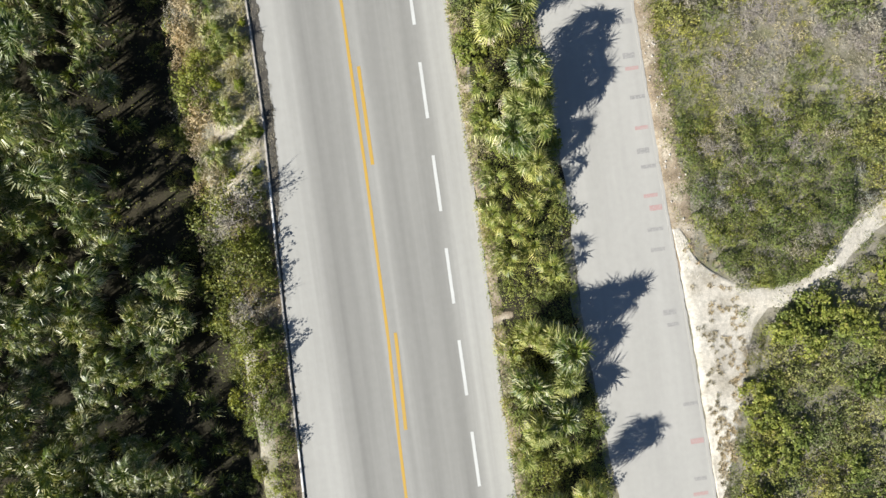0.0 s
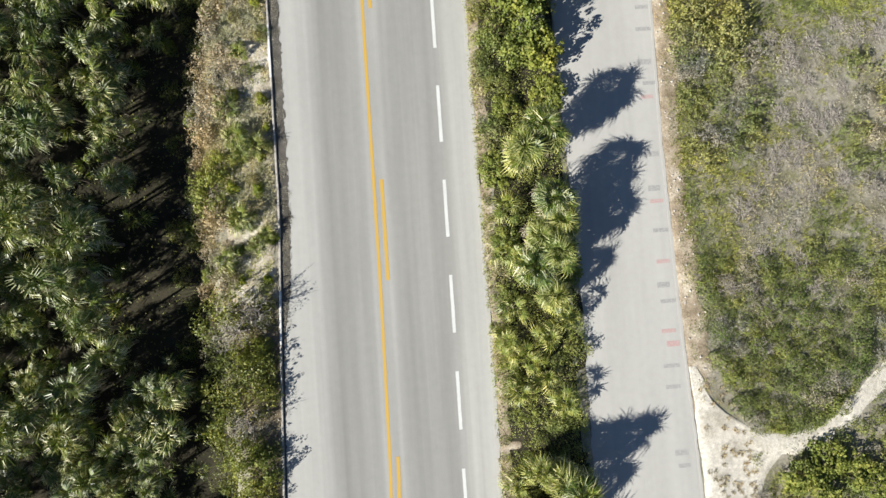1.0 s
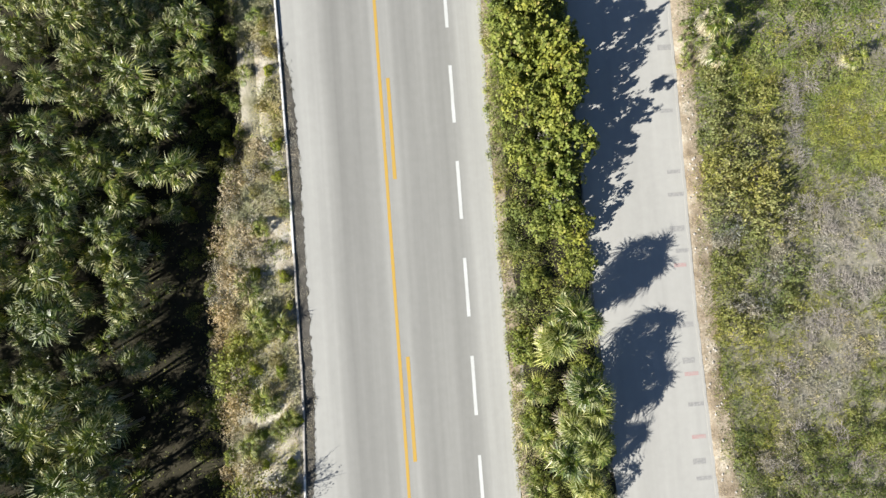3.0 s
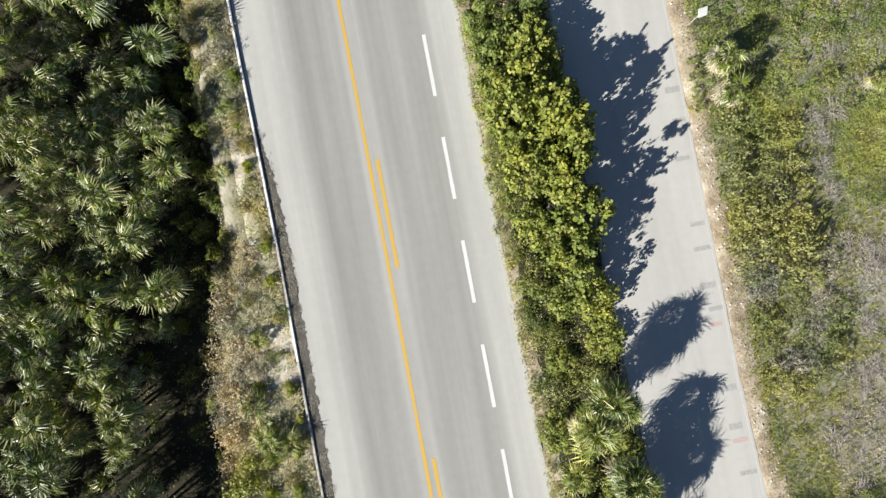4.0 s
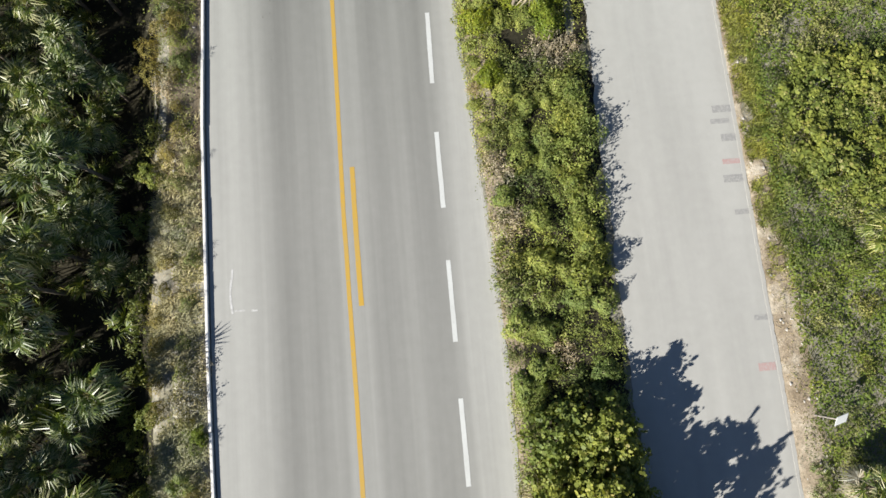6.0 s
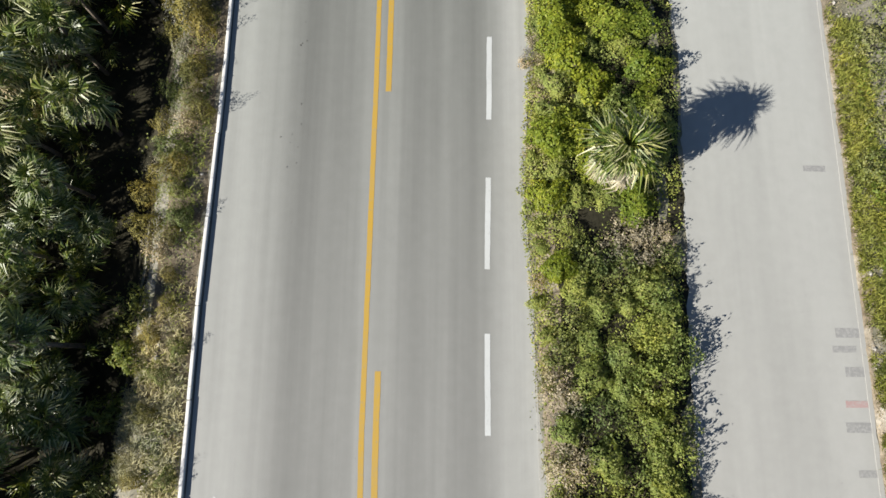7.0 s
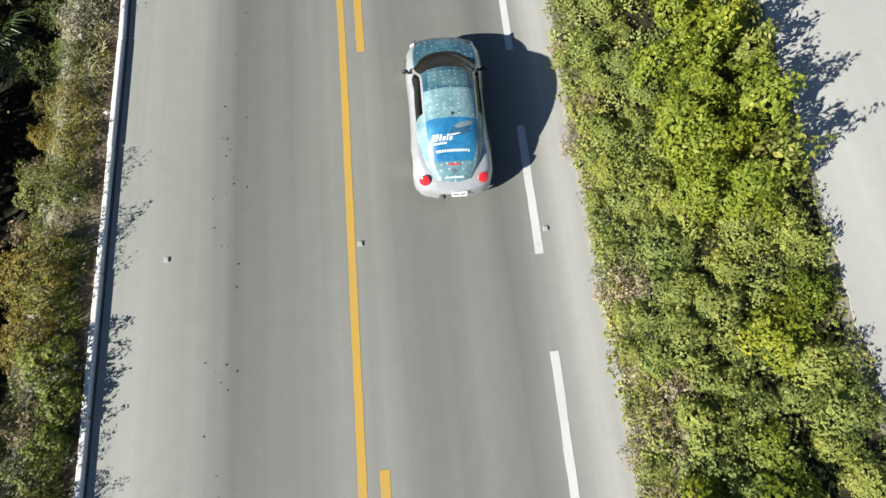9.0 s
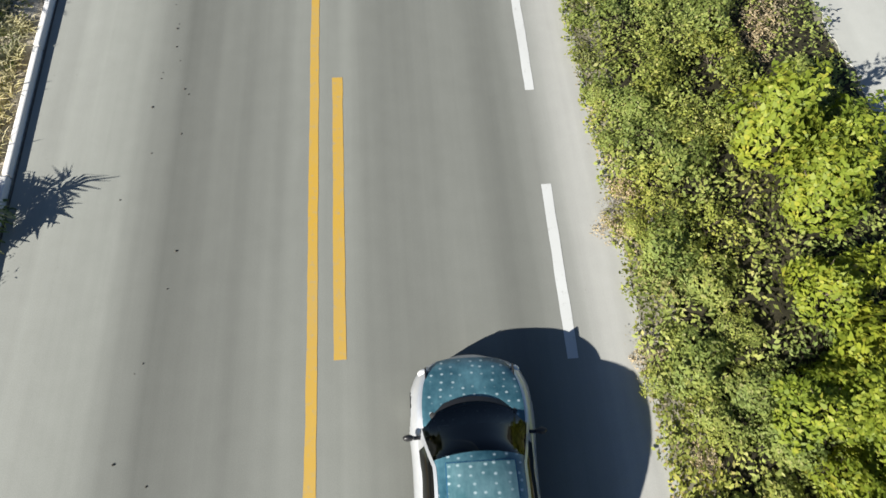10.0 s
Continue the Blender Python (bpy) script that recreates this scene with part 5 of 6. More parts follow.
# bare strips and the sandy path, a little above the ground
def lay(name, left, right, y0, y1, material, label, lift=0.03, step=0.25, cols=9, seed=1.0):
    ys = np.arange(y0, y1, step)
    v, f = [], []
    for y in ys:
        for x in np.linspace(float(left(y)) + 0.06 * float(wave(y, 0.5 * y, 0.7, seed)), float(right(y)) + 0.2 * float(wave(y, -0.4 * y, 0.8, seed + 1)), cols):
            v.append((x, y, float(ground_z(x, y)) + lift))
    for k in range(len(v)):
        if k % cols in (0, cols - 1) or k < cols or k >= len(v) - cols:
            v[k] = (v[k][0], v[k][1], v[k][2] - lift - 0.012)
    f = [(j * cols + i, j * cols + i + 1, (j + 1) * cols + i + 1, (j + 1) * cols + i) for j in range(len(ys) - 1) for i in range(cols - 1)]
    return tagged(new(name, mesh_from(name, v, f, material, True)), label, "ground", kind="structure")


lay("east_litter_strip", fx(-0.08), lambda y: far_x(y) + np.interp(y, [18, 27, 36, 44], [1.35, 1.1, 1.0, 0.55]) + 0.25 * wave(y, y, 1.4, 3), -5.6, 60, LITTER, "pale soil with dry litter beside the side lane")
lay("strip_soil", med(0.08), med(1.0), -24, 60, LITTER, "dry litter soil along the planted strip", 0.02, cols=5, seed=2.0)
lay("verge_soil", ver(0.6), ker(0.09), -22, 2.6, DARK_LITTER, "brown litter soil of the overgrown verge", 0.025, cols=8, seed=3.0)
lay("verge_soil", ver(0.6), ker(0.09), 2.4, 38, PALE_LITTER, "dry pale soil of the grassy verge", 0.03, cols=8, seed=3.0)
lay("verge_soil", ver(0.2), ker(0.09), 37.8, 68, DARK_LITTER, "brown litter soil of the overgrown verge", 0.03, cols=8, seed=3.0)
# grove floor sheet, its colour carrying the shade below the palm crowns
lay("grove_floor", lambda y: deep_x(y) - 1.6 + 0.9 * wave(y, 0 * y, 1.5, 2.0), ver(-0.1), -27, 88, SHADED_EARTH, "leaf-strewn floor of the palm grove, painted dark for shade", 0.012, 0.5, 40, 6.0)
lay("verge_soil", ver(0.2), ker(0.09), 67.8, 100, PALE_LITTER, "dry pale soil of the grassy verge", 0.03, cols=8, seed=3.0)
# strip bed, darkened in colour to stand for shade between the shrubs
lay("strip_bed", med(0.06), sid(-0.02), -40, 100, SHADED_EARTH, "soil under the planted strip, painted dark for shade", 0.012, 0.5, 10, 7.0)
lay("bare_gap", med(0.1), lambda y: edge_x(y) + 1.4 + 1.2 * wave(y, 0 * y, 0.25, 3.0), -6.85, -6.2, LITTER, "bare pale soil crossing the planted strip", 0.03, 0.15, 8, 9.0)
lay("sandy_clearing", fx(0.03), lambda y: np.interp(y, [-24, -19, -15.5, -11.5, -9, -8, -7, -6, -5, -4, -2.5], [13.9, 14.3, 15.5, 16.6, 17.6, 18.6, 17.2, 15.8, 14.7, 14.0, 13.5]), -24, -2.6, SAND, "pale trampled sand beside the side lane", 0.05, 0.2, 16, 5.0)
pv, pf = [], []
for i, t in enumerate(np.linspace(0, 1, 70)):
    px = 16.6 + 14.5 * t
    mid_y = float(np.interp(px, [16.6, 18.9, 21, 24, 26.8, 31], [-7.6, -7.8, -7.2, -5.1, -2.9, 1.2]))
    wd = 0.62 + 0.1 * math.sin(i * 0.31) + 0.06 * math.sin(i * 0.73)
    for k in range(6):
        y = mid_y + wd * (2 * k / 5 - 1)
        x = px - 0.55 * wd * (2 * k / 5 - 1)
        pv.append((x, y, float(ground_z(x, y)) + (0.056 if 0 < k < 5 else -0.012)))
pf = [(i * 6 + k, (i + 1) * 6 + k, (i + 1) * 6 + k + 1, i * 6 + k + 1) for i in range(69) for k in range(5)]
tagged(new("sandy_path", mesh_from("sandy_path", pv, pf, SAND, True)), "pale sand footpath through the scrub", "path", kind="structure")
grass("sand_tufts", (fx(0.4), lambda y: np.interp(y, [-24, -15.5, -9, -6], [14.0, 15.5, 17.4, 15.8]), -22, -6), 420, 34, 0.15, RUSSET, "small dark tufts on the pale sand", 416, 0.5, -0.1)
sand_x = lambda o: (lambda y: np.interp(y, [-24, -19, -15.5, -11.5, -9], [13.9, 14.3, 15.5, 16.6, 17.6]) + o)
cover("south_east_herbs", (sand_x(0.9), c(29), -23, -9.5), 26000, 0.11, "oval", SPECKLED, "low olive growth between the scrub bushes", "ground cover", 440, 0.5, 0.8)
cover("sand_edge_herbs", (sand_x(-0.15), sand_x(0.8), -22, -9.5), 7000, 0.08, "oval", SCRUB, "low plants creeping over the edge of the sand", "ground cover", 431, 0.2, 0.4, 0.3, 0.6, -0.2)
path_y = lambda x: np.interp(x, [16.6, 18.9, 21, 24, 26.8, 31], [-7.6, -7.8, -7.2, -5.1, -2.9, 1.2])
rr = np.random.default_rng(432)
ex = rr.uniform(16.5, 29, 6000)
ey = path_y(ex) + rr.choice([-1, 1], 6000) * rr.normal(0.85, 0.2, 6000)
ok = wave(ex, ey, 0.5, 3.0) > -0.2
pts = np.stack([ex, ey, ground_z(ex, ey) + 0.06 + rr.uniform(0, 0.14, 6000)], 1)[ok]
tagged(new("path_edge_herbs", mesh_stack("path_edge_herbs", leaves(pts, np.tile((0.1, 0.1, 1.0), (len(pts), 1)), 0.08, "oval", rr), SCRUB)), "low plants along both edges of the sandy path", "ground cover", kind="stuff")

# small stones along the verges, and dark grit on the road
r = np.random.default_rng(77)
for x0f, x1f, y0, y1, n, s, m, name, label in ((ver(0.3), ker(0.25), -20, 80, 90, 0.09, STONE, "verge_stones", "scattered pale stones on the verge"),
                                               (fx(0.15), fx(1.4), -4, 55, 280, 0.07, STONE, "roadside_stones", "small pale stones beside the side lane"),
                                               (c(-7.6), c(-4.6), 44, 80, 75, 0.02, GUTTER, "road_grit", "dark grit and bits of leaf on the road")):
    v, f = [], []
    for i in range(n):
        y = r.uniform(y0, y1)
        x = float(x0f(y)) + (float(x1f(y)) - float(x0f(y))) * (r.uniform() if name != "road_grit" else min(1, max(0, r.normal(0.28, 0.07))))
        q = s * r.uniform(0.5, 1.5)
        z = (0.0 if name == "road_grit" else float(ground_z(x, y)) + 0.02) + q * 0.3
        k = len(v)
        for d in ((1, 0, 0), (0, 1, 0), (-1, 0, 0), (0, -1, 0), (0, 0, 0.6), (0, 0, -0.6)):
            v.append((x + d[0] * q * r.uniform(0.6, 1.2), y + d[1] * q * r.uniform(0.6, 1.2), z + d[2] * q))
        for a, b in ((0, 1), (1, 2), (2, 3), (3, 0)):
            f += [(k + a, k + b, k + 4), (k + b, k + a, k + 5)]
    tagged(new(name, mesh_from(name, v, f, m)), label, "stones" if m is STONE else "grit", kind="stuff")

# small signboard
sign = tagged(new("signboard"), "small blank white signboard on a thin post", "sign")
sign.matrix_basis = pose(13.75, 28.45, float(ground_z(13.75, 28.45)), 0, 0, 12)
v, f = [], []
tube(v, f, (0, 0, -0.1), (0, 0, 1.35), 0.03, 0.03, 8)
child("post", mesh_from("post", v, f, TWIG), sign, "thin grey wooden post")
part("board", box_bm(0.54, 0.44, 0.02, 0.006), WHITE, sign, "white painted board").matrix_basis = pose(0.05, 0.0, 1.42, 38, 8, 0)

# ---- the car ----
def plain(name, colour, rough=0.5, metal=0.0, coat=0.0):
    m, nt, b = shader(name, rough, metal, coat)
    n = noise_tex(nt, place(nt), 9, 4)
    link(nt, mix(nt, 0.18, colour, ramp(nt, n, [(0.3, tuple(v * 0.6 for v in colour)), (0.7, tuple(min(1, v * 1.25) for v in colour))])), b.inputs["Base Color"])
    return m


SILVER = plain("silver_car_paint", (0.52, 0.535, 0.55), 0.34, 0.5, 0.6)
RUBBER = plain("tyre_rubber", (0.025, 0.025, 0.025), 0.8)
BLACK = plain("black_trim", (0.015, 0.015, 0.016), 0.45)
ALLOY = plain("alloy_rim", (0.6, 0.6, 0.6), 0.3, 0.9)
REDLENS = plain("red_tail_lens", (0.62, 0.02, 0.025), 0.12, 0.0, 1.0)
CLEARLENS = plain("pale_lamp_lens", (0.75, 0.76, 0.76), 0.1, 0.0, 1.0)
CABIN = plain("dark_grey_upholstery", (0.03, 0.03, 0.03), 0.85)
LETTER = plain("white_vinyl", (0.62, 0.66, 0.69), 0.3, 0.0, 0.5)
PLATE = plain("white_plate", (0.8, 0.8, 0.78), 0.4)
PLATEBAR = plain("grey_plate_print", (0.2, 0.22, 0.22), 0.5)
GREYVINYL = plain("grey_vinyl", (0.16, 0.21, 0.245), 0.3, 0.0, 0.5)
SHARK = plain("slate_blue_vinyl", (0.03, 0.1, 0.17), 0.25, 0.0, 0.6)


def wrap_material(name, dark, light, dots=True):
    m, nt, b = shader(name, 0.3, coat=0.35)
    co = place(nt)
    big = noise_tex(nt, co, 1.9, 5, 0.65)
    c = ramp(nt, big, [(0.3, dark), (0.52, tuple(0.5 * (a + l) for a, l in zip(dark, light))), (0.72, light)])
    fine = noise_tex(nt, place(nt, (1, 0.35, 1)), 16, 4)
    c = mix(nt, 0.5, c, ramp(nt, fine, [(0.35, (0.7, 0.75, 0.78)), (0.7, (1.35, 1.3, 1.25))]), "MULTIPLY")
    if dots:
        v = nt.nodes.new("ShaderNodeTexVoronoi")
        v.inputs["Scale"].default_value, v.inputs["Randomness"].default_value = 8.2, 0.35
        link(nt, place(nt, (0.85, 1.15, 0.02)), v.inputs["Vector"])
        c = mix(nt, ramp(nt, v.outputs["Distance"], [(0.06, (0.6, 0.6, 0.6)), (0.2, (0, 0, 0))]), c, (0.66, 0.78, 0.8))
    link(nt, c, b.inputs["Base Color"])
    return m


WRAP = wrap_material("spotted_teal_wrap", (0.006, 0.045, 0.07), (0.1, 0.225, 0.27))
MID_WRAP = wrap_material("grey_teal_spotted_wrap", (0.035, 0.11, 0.13), (0.16, 0.28, 0.31))
PALE_WRAP = wrap_material("pale_spotted_wrap", (0.07, 0.18, 0.21), (0.29, 0.43, 0.455))
POSTER = wrap_material("blue_sea_poster", (0.008, 0.1, 0.24), (0.04, 0.24, 0.42), False)
glass, nt, gb = shader("tinted_glass", 0.03)
clear = nt.nodes.new("ShaderNodeBsdfTransparent")
clear.inputs[0].default_value = (0.14, 0.165, 0.155, 1)
shine = node(nt, "BsdfGlossy", Roughness=0.03)
fres = node(nt, "Fresnel", IOR=1.5)
gm = nt.nodes.new("ShaderNodeMixShader")
link(nt, fres.outputs[0], gm.inputs[0])
link(nt, clear.outputs[0], gm.inputs[1])
link(nt, shine.outputs[0], gm.inputs[2])
link(nt, gm.outputs[0], nt.nodes["Material Output"].inputs[0])
nt.nodes.remove(gb)
GLASS = glass

CAB_Y = [1.38, 1.14, 0.9, 0.66, 0.4, 0.05, -0.35, -0.7, -1.0, -1.3, -1.52, -1.72, -1.9]
CAB_W = [0.75, 0.745, 0.735, 0.725, 0.71, 0.715, 0.71, 0.70, 0.67, 0.615, 0.555, 0.47, 0.37]
CAB_Z = [0.90, 1.03, 1.19, 1.345, 1.44, 1.50, 1.49, 1.43, 1.33, 1.18, 1.04, 0.91, 0.80]
LOW_Y = [2.06, 2.0, 1.88, 1.65, 1.35, 1.0, 0.6, 0, -0.6, -1.0, -1.35, -1.65, -1.88, -2.0, -2.06]
LOW_W = [0.32, 0.53, 0.69, 0.805, 0.862, 0.86, 0.835, 0.825, 0.835, 0.86, 0.868, 0.83, 0.73, 0.58, 0.32]
LOW_Z = [0.50, 0.60, 0.70, 0.80, 0.88, 0.93, 0.90, 0.88, 0.90, 0.92, 0.89, 0.81, 0.71, 0.61, 0.52]


def ease(y, ys, vs):
    """Smooth curve through the stations (Catmull-Rom over falling y)."""
    ys, vs = np.array(ys[::-1]), np.array(vs[::-1])
    slope = np.gradient(vs, ys)
    i = int(np.clip(np.searchsorted(ys, y) - 1, 0, len(ys) - 2))
    h = ys[i + 1] - ys[i]
    t = float(np.clip((y - ys[i]) / h, 0, 1))
    return float(vs[i] * (2 * t ** 3 - 3 * t ** 2 + 1) + slope[i] * h * (t ** 3 - 2 * t ** 2 + t) + vs[i + 1] * (3 * t ** 2 - 2 * t ** 3) + slope[i + 1] * h * (t ** 3 - t ** 2))


def cab_point(y, v, out=0.0):
    w, zc = ease(y, CAB_Y, CAB_W) + out, ease(y, CAB_Y, CAB_Z) + out
    t = math.pi * (v + 1) / 2
    q = abs(math.cos(t)) ** 0.8
    x = -math.copysign(w * q, math.cos(t))
    yy = y - 0.3 * q * q * float(smoothstep(0.2, 1.1, y)) + 0.1 * q * q * float(smoothstep(1.3, 1.9, -y))
    return (x, yy, 0.72 + (zc - 0.72) * math.sin(t) ** 0.66)


def cab_z(x, y):
    w, zc = ease(y, CAB_Y, CAB_W), ease(y, CAB_Y, CAB_Z)
    c2 = min(0.999, abs(x) / w) ** (2 / 0.8)
    return 0.72 + (zc - 0.72) * (1 - c2) ** 0.33


def low_point(y, v, out=0.0):
    w, zt = ease(y, LOW_Y, LOW_W) + out, ease(y, LOW_Y, LOW_Z) + out
    t = math.pi * (v + 1) / 2
    flare = 0.035 * math.exp(-((abs(y) - 1.28) / 0.3) ** 2) * math.exp(-((abs(v) - 0.42) / 0.16) ** 2)
    x = -math.copysign(w * abs(math.cos(t)) ** 0.42, math.cos(t))
    bulge = 0.05 * abs(x / w) ** 2 * (smoothstep(1.5, 2.05, abs(y)))
    return (x, y - math.copysign(float(bulge), y), 0.2 + (zt - 0.2 + flare) * math.sin(t) ** 0.46)


def glass_edge(y):
    """Where the screen and roof end and the side of the cabin begins, as a share of the half girth."""
    return float(np.interp(y, [-0.72, 0.0, 0.5, 0.95, 1.37], [0.465, 0.465, 0.48, 0.6, 0.74]))


def panel(name, point, y0, y1, v0, v1, ny, nv, material, parent, label="", out=0.0, keep=None):
    """A piece of skin between two stations; v0 and v1 are shares of the half girth or functions of y."""
    at = lambda v, y: v(y) if callable(v) else v
    v = [point(y, u, out) for y in np.linspace(y0, y1, ny) for u in np.linspace(at(v0, y), at(v1, y), nv)]
    f = [(j * nv + i, (j + 1) * nv + i, (j + 1) * nv + i + 1, j * nv + i + 1) for j in range(ny - 1) for i in range(nv - 1)]
    if at(v1, y0) < at(v0, y0):
        f = [q[::-1] for q in f]
    if keep:
        f = [q for q in f if keep(sum((Vector(v[i]) for i in q), Vector()) / 4)]
    return child(name, mesh_from(name, v, f, material, True), parent, label)


def decal(name, outline, material, parent, label="", lift=0.006, zf=cab_z):
    """A thin shape laid on the cabin's skin: outline is a grid of rows of (x, y)."""
    v = [(x, y, zf(x, y) + lift) for row in outline for x, y in row]
    n = len(outline[0])
    f = [(j * n + i, j * n + i + 1, (j + 1) * n + i + 1, (j + 1) * n + i) for j in range(len(outline) - 1) for i in range(n - 1)]
    return child(name, mesh_from(name, v, f, material, True), parent, label)


def rect(x0, x1, y0, y1, nx=12, ny=8):
    return [[(x, y) for x in np.linspace(x0, x1, nx)] for y in np.linspace(y0, y1, ny)]


def blob(name, centre, size, material, parent, label="", turn=(0, 0, 0), seg=18):
    bm = bmesh.new()
    bmesh.ops.create_uvsphere(bm, u_segments=seg, v_segments=10, radius=1, matrix=Matrix.Diagonal((*size, 1)))
    ob = part(name, bm, material, parent, label, True)
    ob.matrix_basis = pose(*centre, *turn)
    return ob


def compact_car():
    car = tagged(new("compact_car"), "silver rounded compact car wrapped in spotted teal vinyl", "car")
    arch = lambda c: not (abs(c.x) > 0.62 and (abs(c.y) - 1.26) ** 2 + (c.z - 0.33) ** 2 < 0.37 ** 2) and not (
        -1.2 < c.y < 1.06 - 0.5 * c.x * c.x and c.z > 0.6 and abs(c.x) < ease(c.y, CAB_Y, CAB_W) - 0.1)
    panel("body", low_point, 2.06, -2.06, -0.99, 0.99, 70, 61, SILVER, car, keep=arch)
    bm = box_bm(1.45, 3.7, 0.2, 0.05)
    part("underbody", bm, BLACK, car).matrix_basis = pose(0, 0, 0.3)
    panel("bonnet", low_point, 1.99, 1.0, -0.36, 0.36, 16, 24, WRAP, car, "teal spotted bonnet", 0.008)
    minus = lambda y: -glass_edge(y)
    panel("windscreen", cab_point, 1.36, 0.6, minus, glass_edge, 16, 26, GLASS, car, "dark tinted windscreen")
    panel("cowl", cab_point, 1.375, 1.3, minus, glass_edge, 4, 26, BLACK, car, "black cowl below the windscreen", 0.006)
    panel("roof", cab_point, 0.61, -0.02, minus, glass_edge, 14, 26, WRAP, car, "dark teal spotted front roof", 0.004)
    panel("rear_roof", cab_point, -0.02, -0.7, minus, glass_edge, 14, 26, PALE_WRAP, car, "pale teal spotted rear roof", 0.004)
    panel("rear_window", cab_point, -0.69, -1.53, -0.475, 0.475, 18, 24, POSTER, car, "rear window covered with a blue sea poster", 0.003)
    panel("tailgate", cab_point, -1.525, -1.9, -0.475, 0.475, 12, 20, MID_WRAP, car, "teal spotted tailgate", 0.004)
    for s in (-1, 1):
        edge = lambda y, s=s: s * glass_edge(y)
        rail = lambda y, s=s: s * (glass_edge(y) + 0.06)
        panel("side_window", cab_point, 0.98, -0.5, rail, s * 0.9, 18, 8, GLASS, car, "dark side window")
        panel("roof_rail", cab_point, 1.36, -0.72, edge, rail, 30, 4, SILVER, car, "silver roof rail", 0.008)
        panel("rear_quarter", cab_point, -0.5, -1.9, s * 0.47, s * 0.97, 22, 12, PALE_WRAP, car, "pale teal spotted rear quarter panel")
        panel("front_pillar", cab_point, 1.36, 0.97, rail, s * 0.99, 12, 8, SILVER, car, "", 0.002)
        panel("door_sill", cab_point, 0.98, -0.5, s * 0.9, s * 0.99, 10, 3, SILVER, car)
        blob("tail_light", (s * 0.605, -1.8, 0.745), (0.118, 0.118, 0.032), REDLENS, car, "round red tail light", (44, s * 10, s * 12))
        blob("headlight", (s * 0.62, 1.8, 0.61), (0.1, 0.06, 0.085), CLEARLENS, car, "round clear headlight", (25, 0, -s * 15))
        mirror = blob("wing_mirror", (s * 0.86, 0.86, 0.92), (0.075, 0.045, 0.06), BLACK, car, "rounded wing mirror")
        bm = box_bm(0.12, 0.05, 0.04, 0.01)
        part("mirror_arm", bm, BLACK, mirror).matrix_basis = pose(-s * 0.1, 0, -0.05)
        for y in (1.26, -1.26):
            part("wheel_well", box_bm(0.02, 1.16, 0.52, 0.004), BLACK, car).matrix_basis = pose(s * 0.605, y, 0.5)
            wheel = new("wheel")
            wheel.parent = car
            wheel.matrix_basis = pose(s * 0.73, y, 0.32, 0, 90, 0)
            bm = bmesh.new()
            bmesh.ops.create_cone(bm, cap_ends=False, segments=32, radius1=0.32, radius2=0.32, depth=0.2)
            bmesh.ops.create_cone(bm, cap_ends=False, segments=32, radius1=0.23, radius2=0.23, depth=0.2)
            for a, b in ((0.1, 1), (-0.1, -1)):
                ring = [[bm.verts.new((math.cos(t) * rr, math.sin(t) * rr, a)) for t in np.linspace(0, 2 * math.pi, 32, False)] for rr in (0.32, 0.23)]
                for i in range(32):
                    bm.faces.new((ring[0][i], ring[0][(i + 1) % 32], ring[1][(i + 1) % 32], ring[1][i]))
            part("tyre", bm, RUBBER, wheel)
            bm = bmesh.new()
            bmesh.ops.create_cone(bm, cap_ends=True, segments=28, radius1=0.23, radius2=0.19, depth=0.17)
            part("rim", bm, ALLOY, wheel, "alloy rim")
    decal("sunroof_seal", rect(-0.425, 0.425, 0.015, 0.495), SHARK, car, "black sunroof seal", 0.007)
    decal("sunroof", rect(-0.41, 0.41, 0.03, 0.48), MID_WRAP, car, "spotted sunroof panel", 0.012)
    bx = [[(0.16 + math.cos(t) * 0.26 * k + 0.05, -0.93 + 0.12 * math.sin(t) * k + 0.25 * math.cos(t) * 0.26 * k) for t in np.linspace(0, 2 * math.pi, 20)] for k in (0.02, 0.5, 1)]
    decal("poster_shape", bx, SHARK, car, "dark slate shape on the poster")
    decal("pale_back", [[(x + 0.03, y + 0.075) for x, y in row] for row in [[(0.21 + math.cos(t) * 0.19 * k, -0.92 + 0.055 * math.sin(t) * k + 0.05 * math.cos(t) * k) for t in np.linspace(0, 2 * math.pi, 20)] for k in (0.02, 0.5, 1)]], GREYVINYL, car, "pale grey upper edge of the shape", 0.008)
    for k in range(13):
        decal("printed_bar", rect(-0.34 + 0.053 * k, -0.303 + 0.053 * k, -1.36, -1.315, 3, 3), LETTER, car, "white printed mark")
    decal("printed_line", rect(-0.4, -0.12, -1.21, -1.18, 8, 3), LETTER, car, "white printed line")
    decal("brake_light", rect(-0.12, 0.12, -1.6, -1.575, 8, 3), REDLENS, car, "high red brake light", 0.02)
    decal("emblem", [[(math.cos(t) * 0.045 * k, -1.7 + math.sin(t) * 0.045 * k) for t in np.linspace(0, 2 * math.pi, 18)] for k in (0.05, 0.6, 1)], ALLOY, car, "plain round badge", 0.012)
    decal("printed_line", rect(-0.2, 0.2, -1.83, -1.805, 8, 3), LETTER, car, "white printed line", 0.01)
    # slanted strokes of the poster's emblem
    for x0, x1, tall in ((-0.43, -0.37, 0.13), (-0.36, -0.3, 0.13), (-0.275, -0.235, 0.12), (-0.21, -0.15, 0.08), (-0.13, -0.1, 0.12), (-0.075, -0.015, 0.075)):
        decal("printed_stroke", [[(x + 0.25 * (y + 1.15), y) for x in np.linspace(x0, x1, 3)] for y in np.linspace(-1.15, -1.15 + tall, 4)], LETTER, car, "white slanted stroke", 0.008)
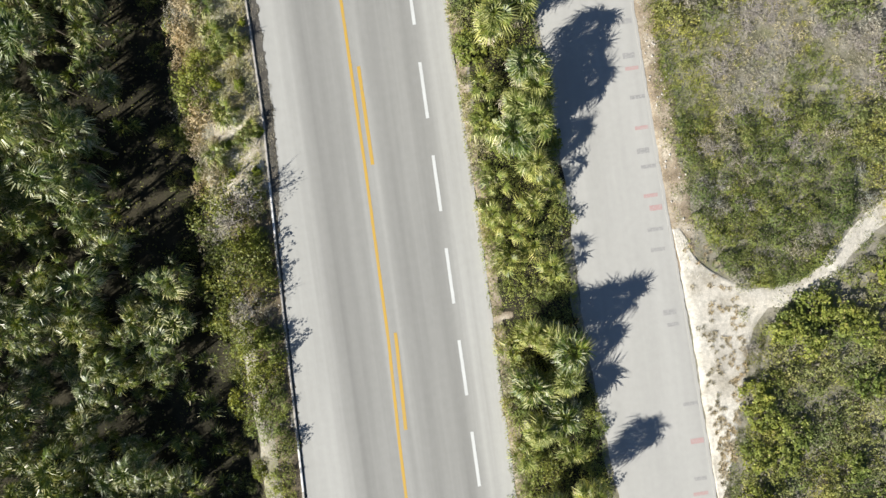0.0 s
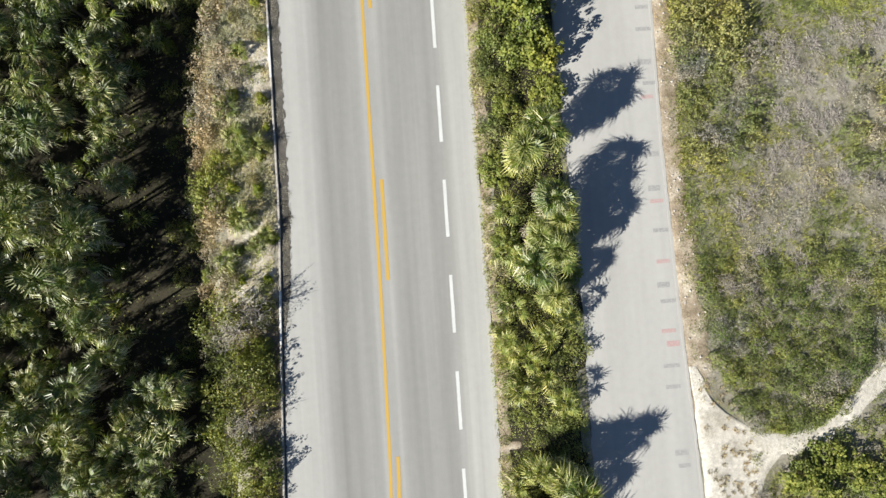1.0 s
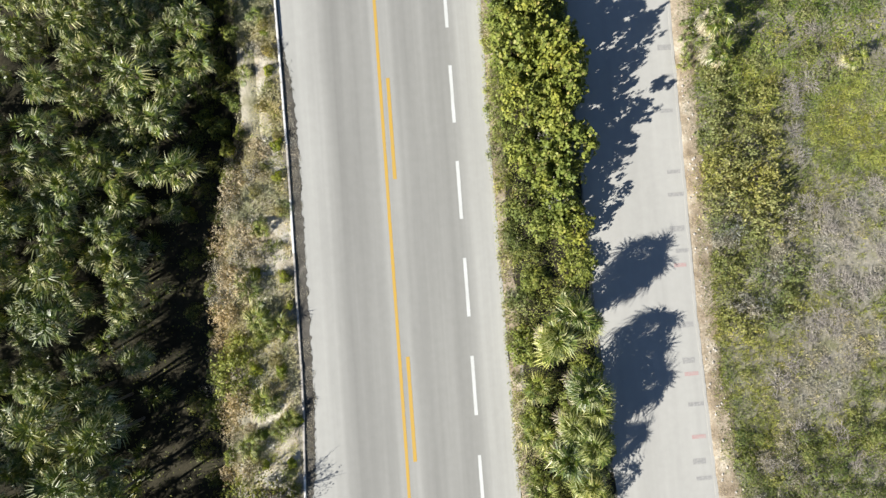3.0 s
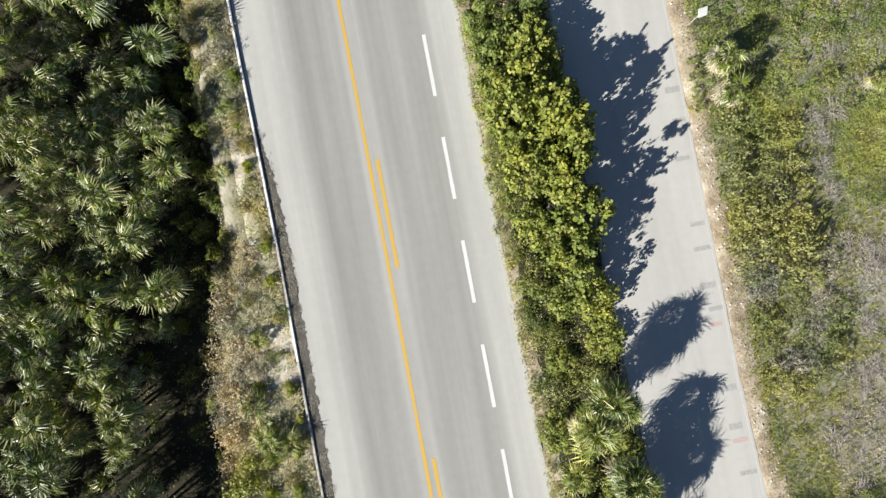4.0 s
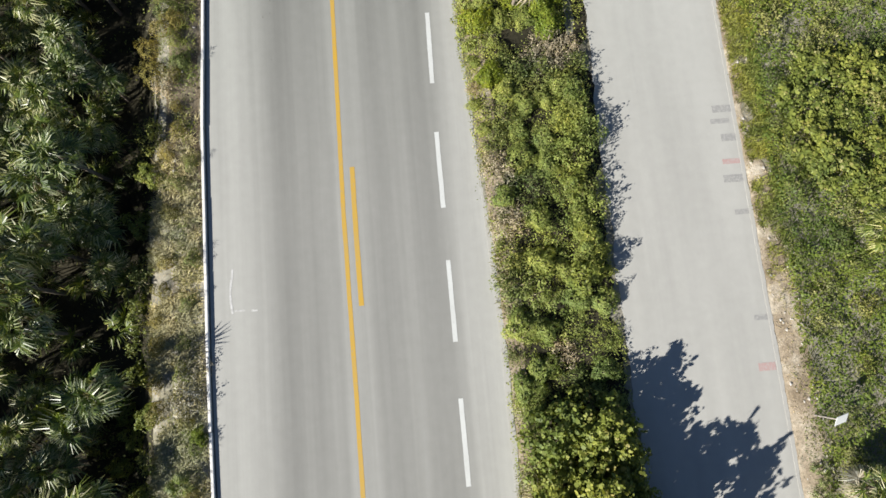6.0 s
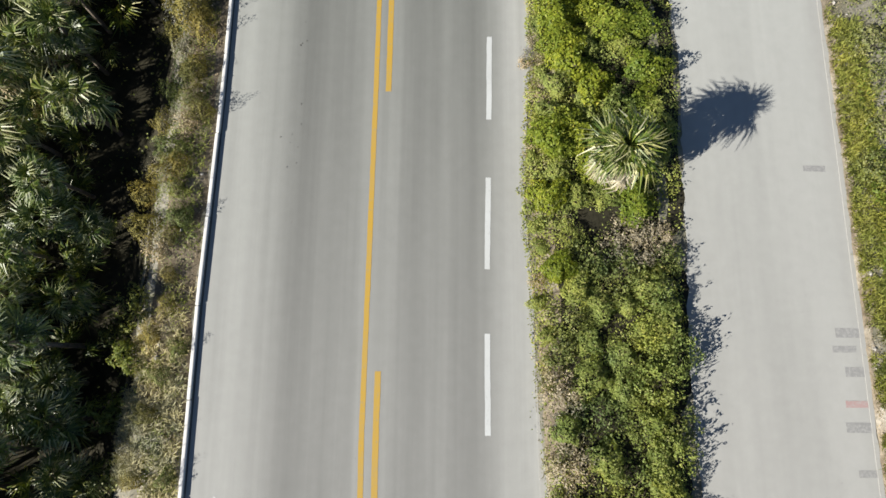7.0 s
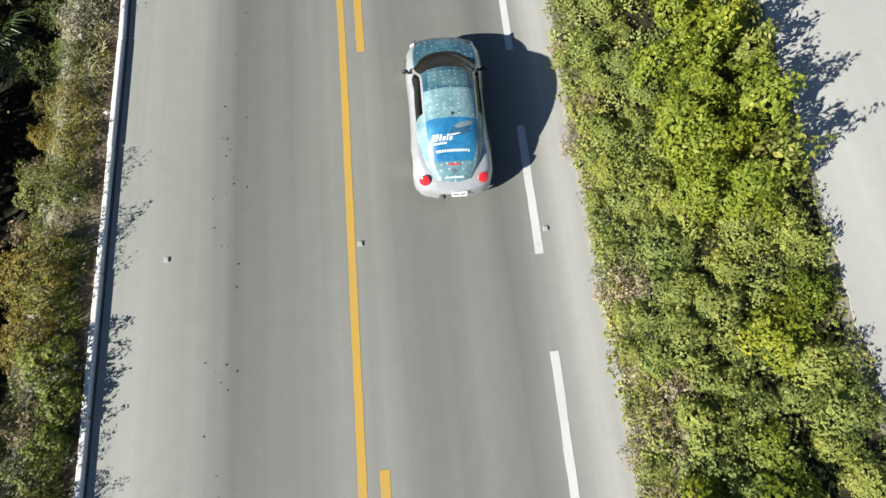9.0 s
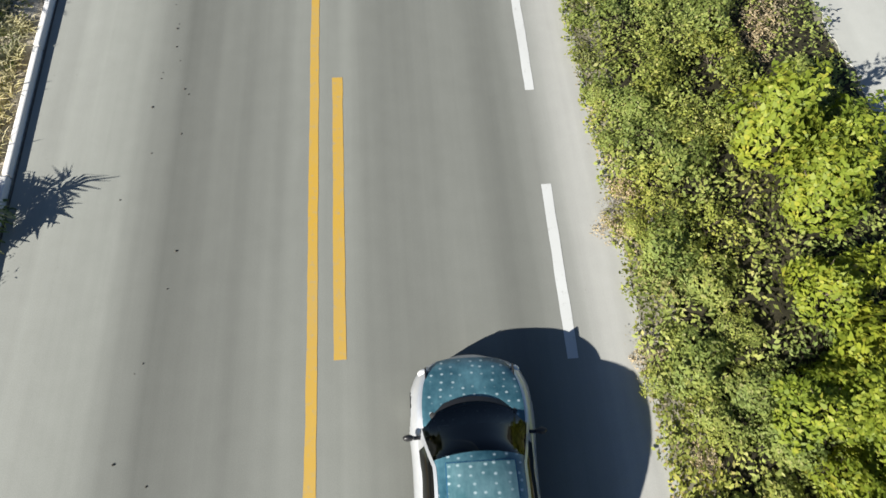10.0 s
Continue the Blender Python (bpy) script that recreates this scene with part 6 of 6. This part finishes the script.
    decal("printed_swoosh", [[(x, -1.05 + 0.5 * (x + 0.1) ** 2 + w * (1 - ((x - 0.02) / 0.16) ** 2)) for x in np.linspace(-0.13, 0.17, 9)] for w in (-0.012, 0.0, 0.014)], LETTER, car, "white swoosh", 0.0075)
    # bumper plate, antenna, wipers
    plate = part("number_plate", box_bm(0.32, 0.015, 0.15, 0.004), PLATE, car, "white number plate")
    plate.matrix_basis = pose(0.1, -2.062, 0.52, -14, 0, 0)
    for x in (-0.07, 0.07):
        part("plate_bar", box_bm(0.11, 0.004, 0.06, 0), PLATEBAR, plate).matrix_basis = pose(x, -0.01, 0)
    v, f = [], []
    tube(v, f, (0.02, -0.62, 1.44), (0.07, -0.68, 1.56), 0.007, 0.003, 6)
    child("antenna", mesh_from("antenna", v, f, BLACK), car, "short black roof antenna")
    blob("antenna_foot", (0.02, -0.62, 1.455), (0.03, 0.04, 0.02), BLACK, car)
    for x0, x1 in ((-0.42, 0.05), (0.02, 0.45)):
        v, f = [], []
        for a, b in zip(np.linspace(x0, x1, 6)[:-1], np.linspace(x0, x1, 6)[1:]):
            tube(v, f, (a, 1.25 - 0.5 * a * a, 0.93), (b, 1.25 - 0.5 * b * b, 0.93), 0.012, 0.012, 5)
        child("wiper", mesh_from("wiper", v, f, BLACK), car, "black wiper blade")
    blob("exhaust_tip", (-0.22, -2.06, 0.42), (0.04, 0.05, 0.03), BLACK, car)
    # inside
    part("dashboard", box_bm(1.2, 0.6, 0.2, 0.06), CABIN, car).matrix_basis = pose(0, 0.9, 0.82)
    for x in (-0.36, 0.36):
        part("front_seat", box_bm(0.48, 0.5, 0.16, 0.05), CABIN, car).matrix_basis = pose(x, 0.1, 0.5)
        part("seat_back", box_bm(0.46, 0.14, 0.62, 0.05), CABIN, car).matrix_basis = pose(x, -0.2, 0.8, 12)
    part("rear_bench", box_bm(1.1, 0.45, 0.16, 0.05), CABIN, car).matrix_basis = pose(0, -0.75, 0.5)
    part("cabin_floor", box_bm(1.3, 2.2, 0.06, 0.01), CABIN, car).matrix_basis = pose(0, 0, 0.42)
    wheel_v, wheel_f = [], []
    ring = [Vector((-0.36 + 0.18 * math.cos(t), 0.52 + 0.05 * math.sin(t), 0.86 + 0.17 * math.sin(t))) for t in np.linspace(0, 2 * math.pi, 17)]
    for a, b in zip(ring[:-1], ring[1:]):
        tube(wheel_v, wheel_f, a, b, 0.014, 0.014, 5)
    child("steering_wheel", mesh_from("steering_wheel", wheel_v, wheel_f, BLACK), car)
    return car


compact_car().matrix_basis = Matrix.LocRotScale((-1.55, 63.04, 0.003), Euler((0, 0, radians(-1.1))), (1.06, 1.0, 1.04))
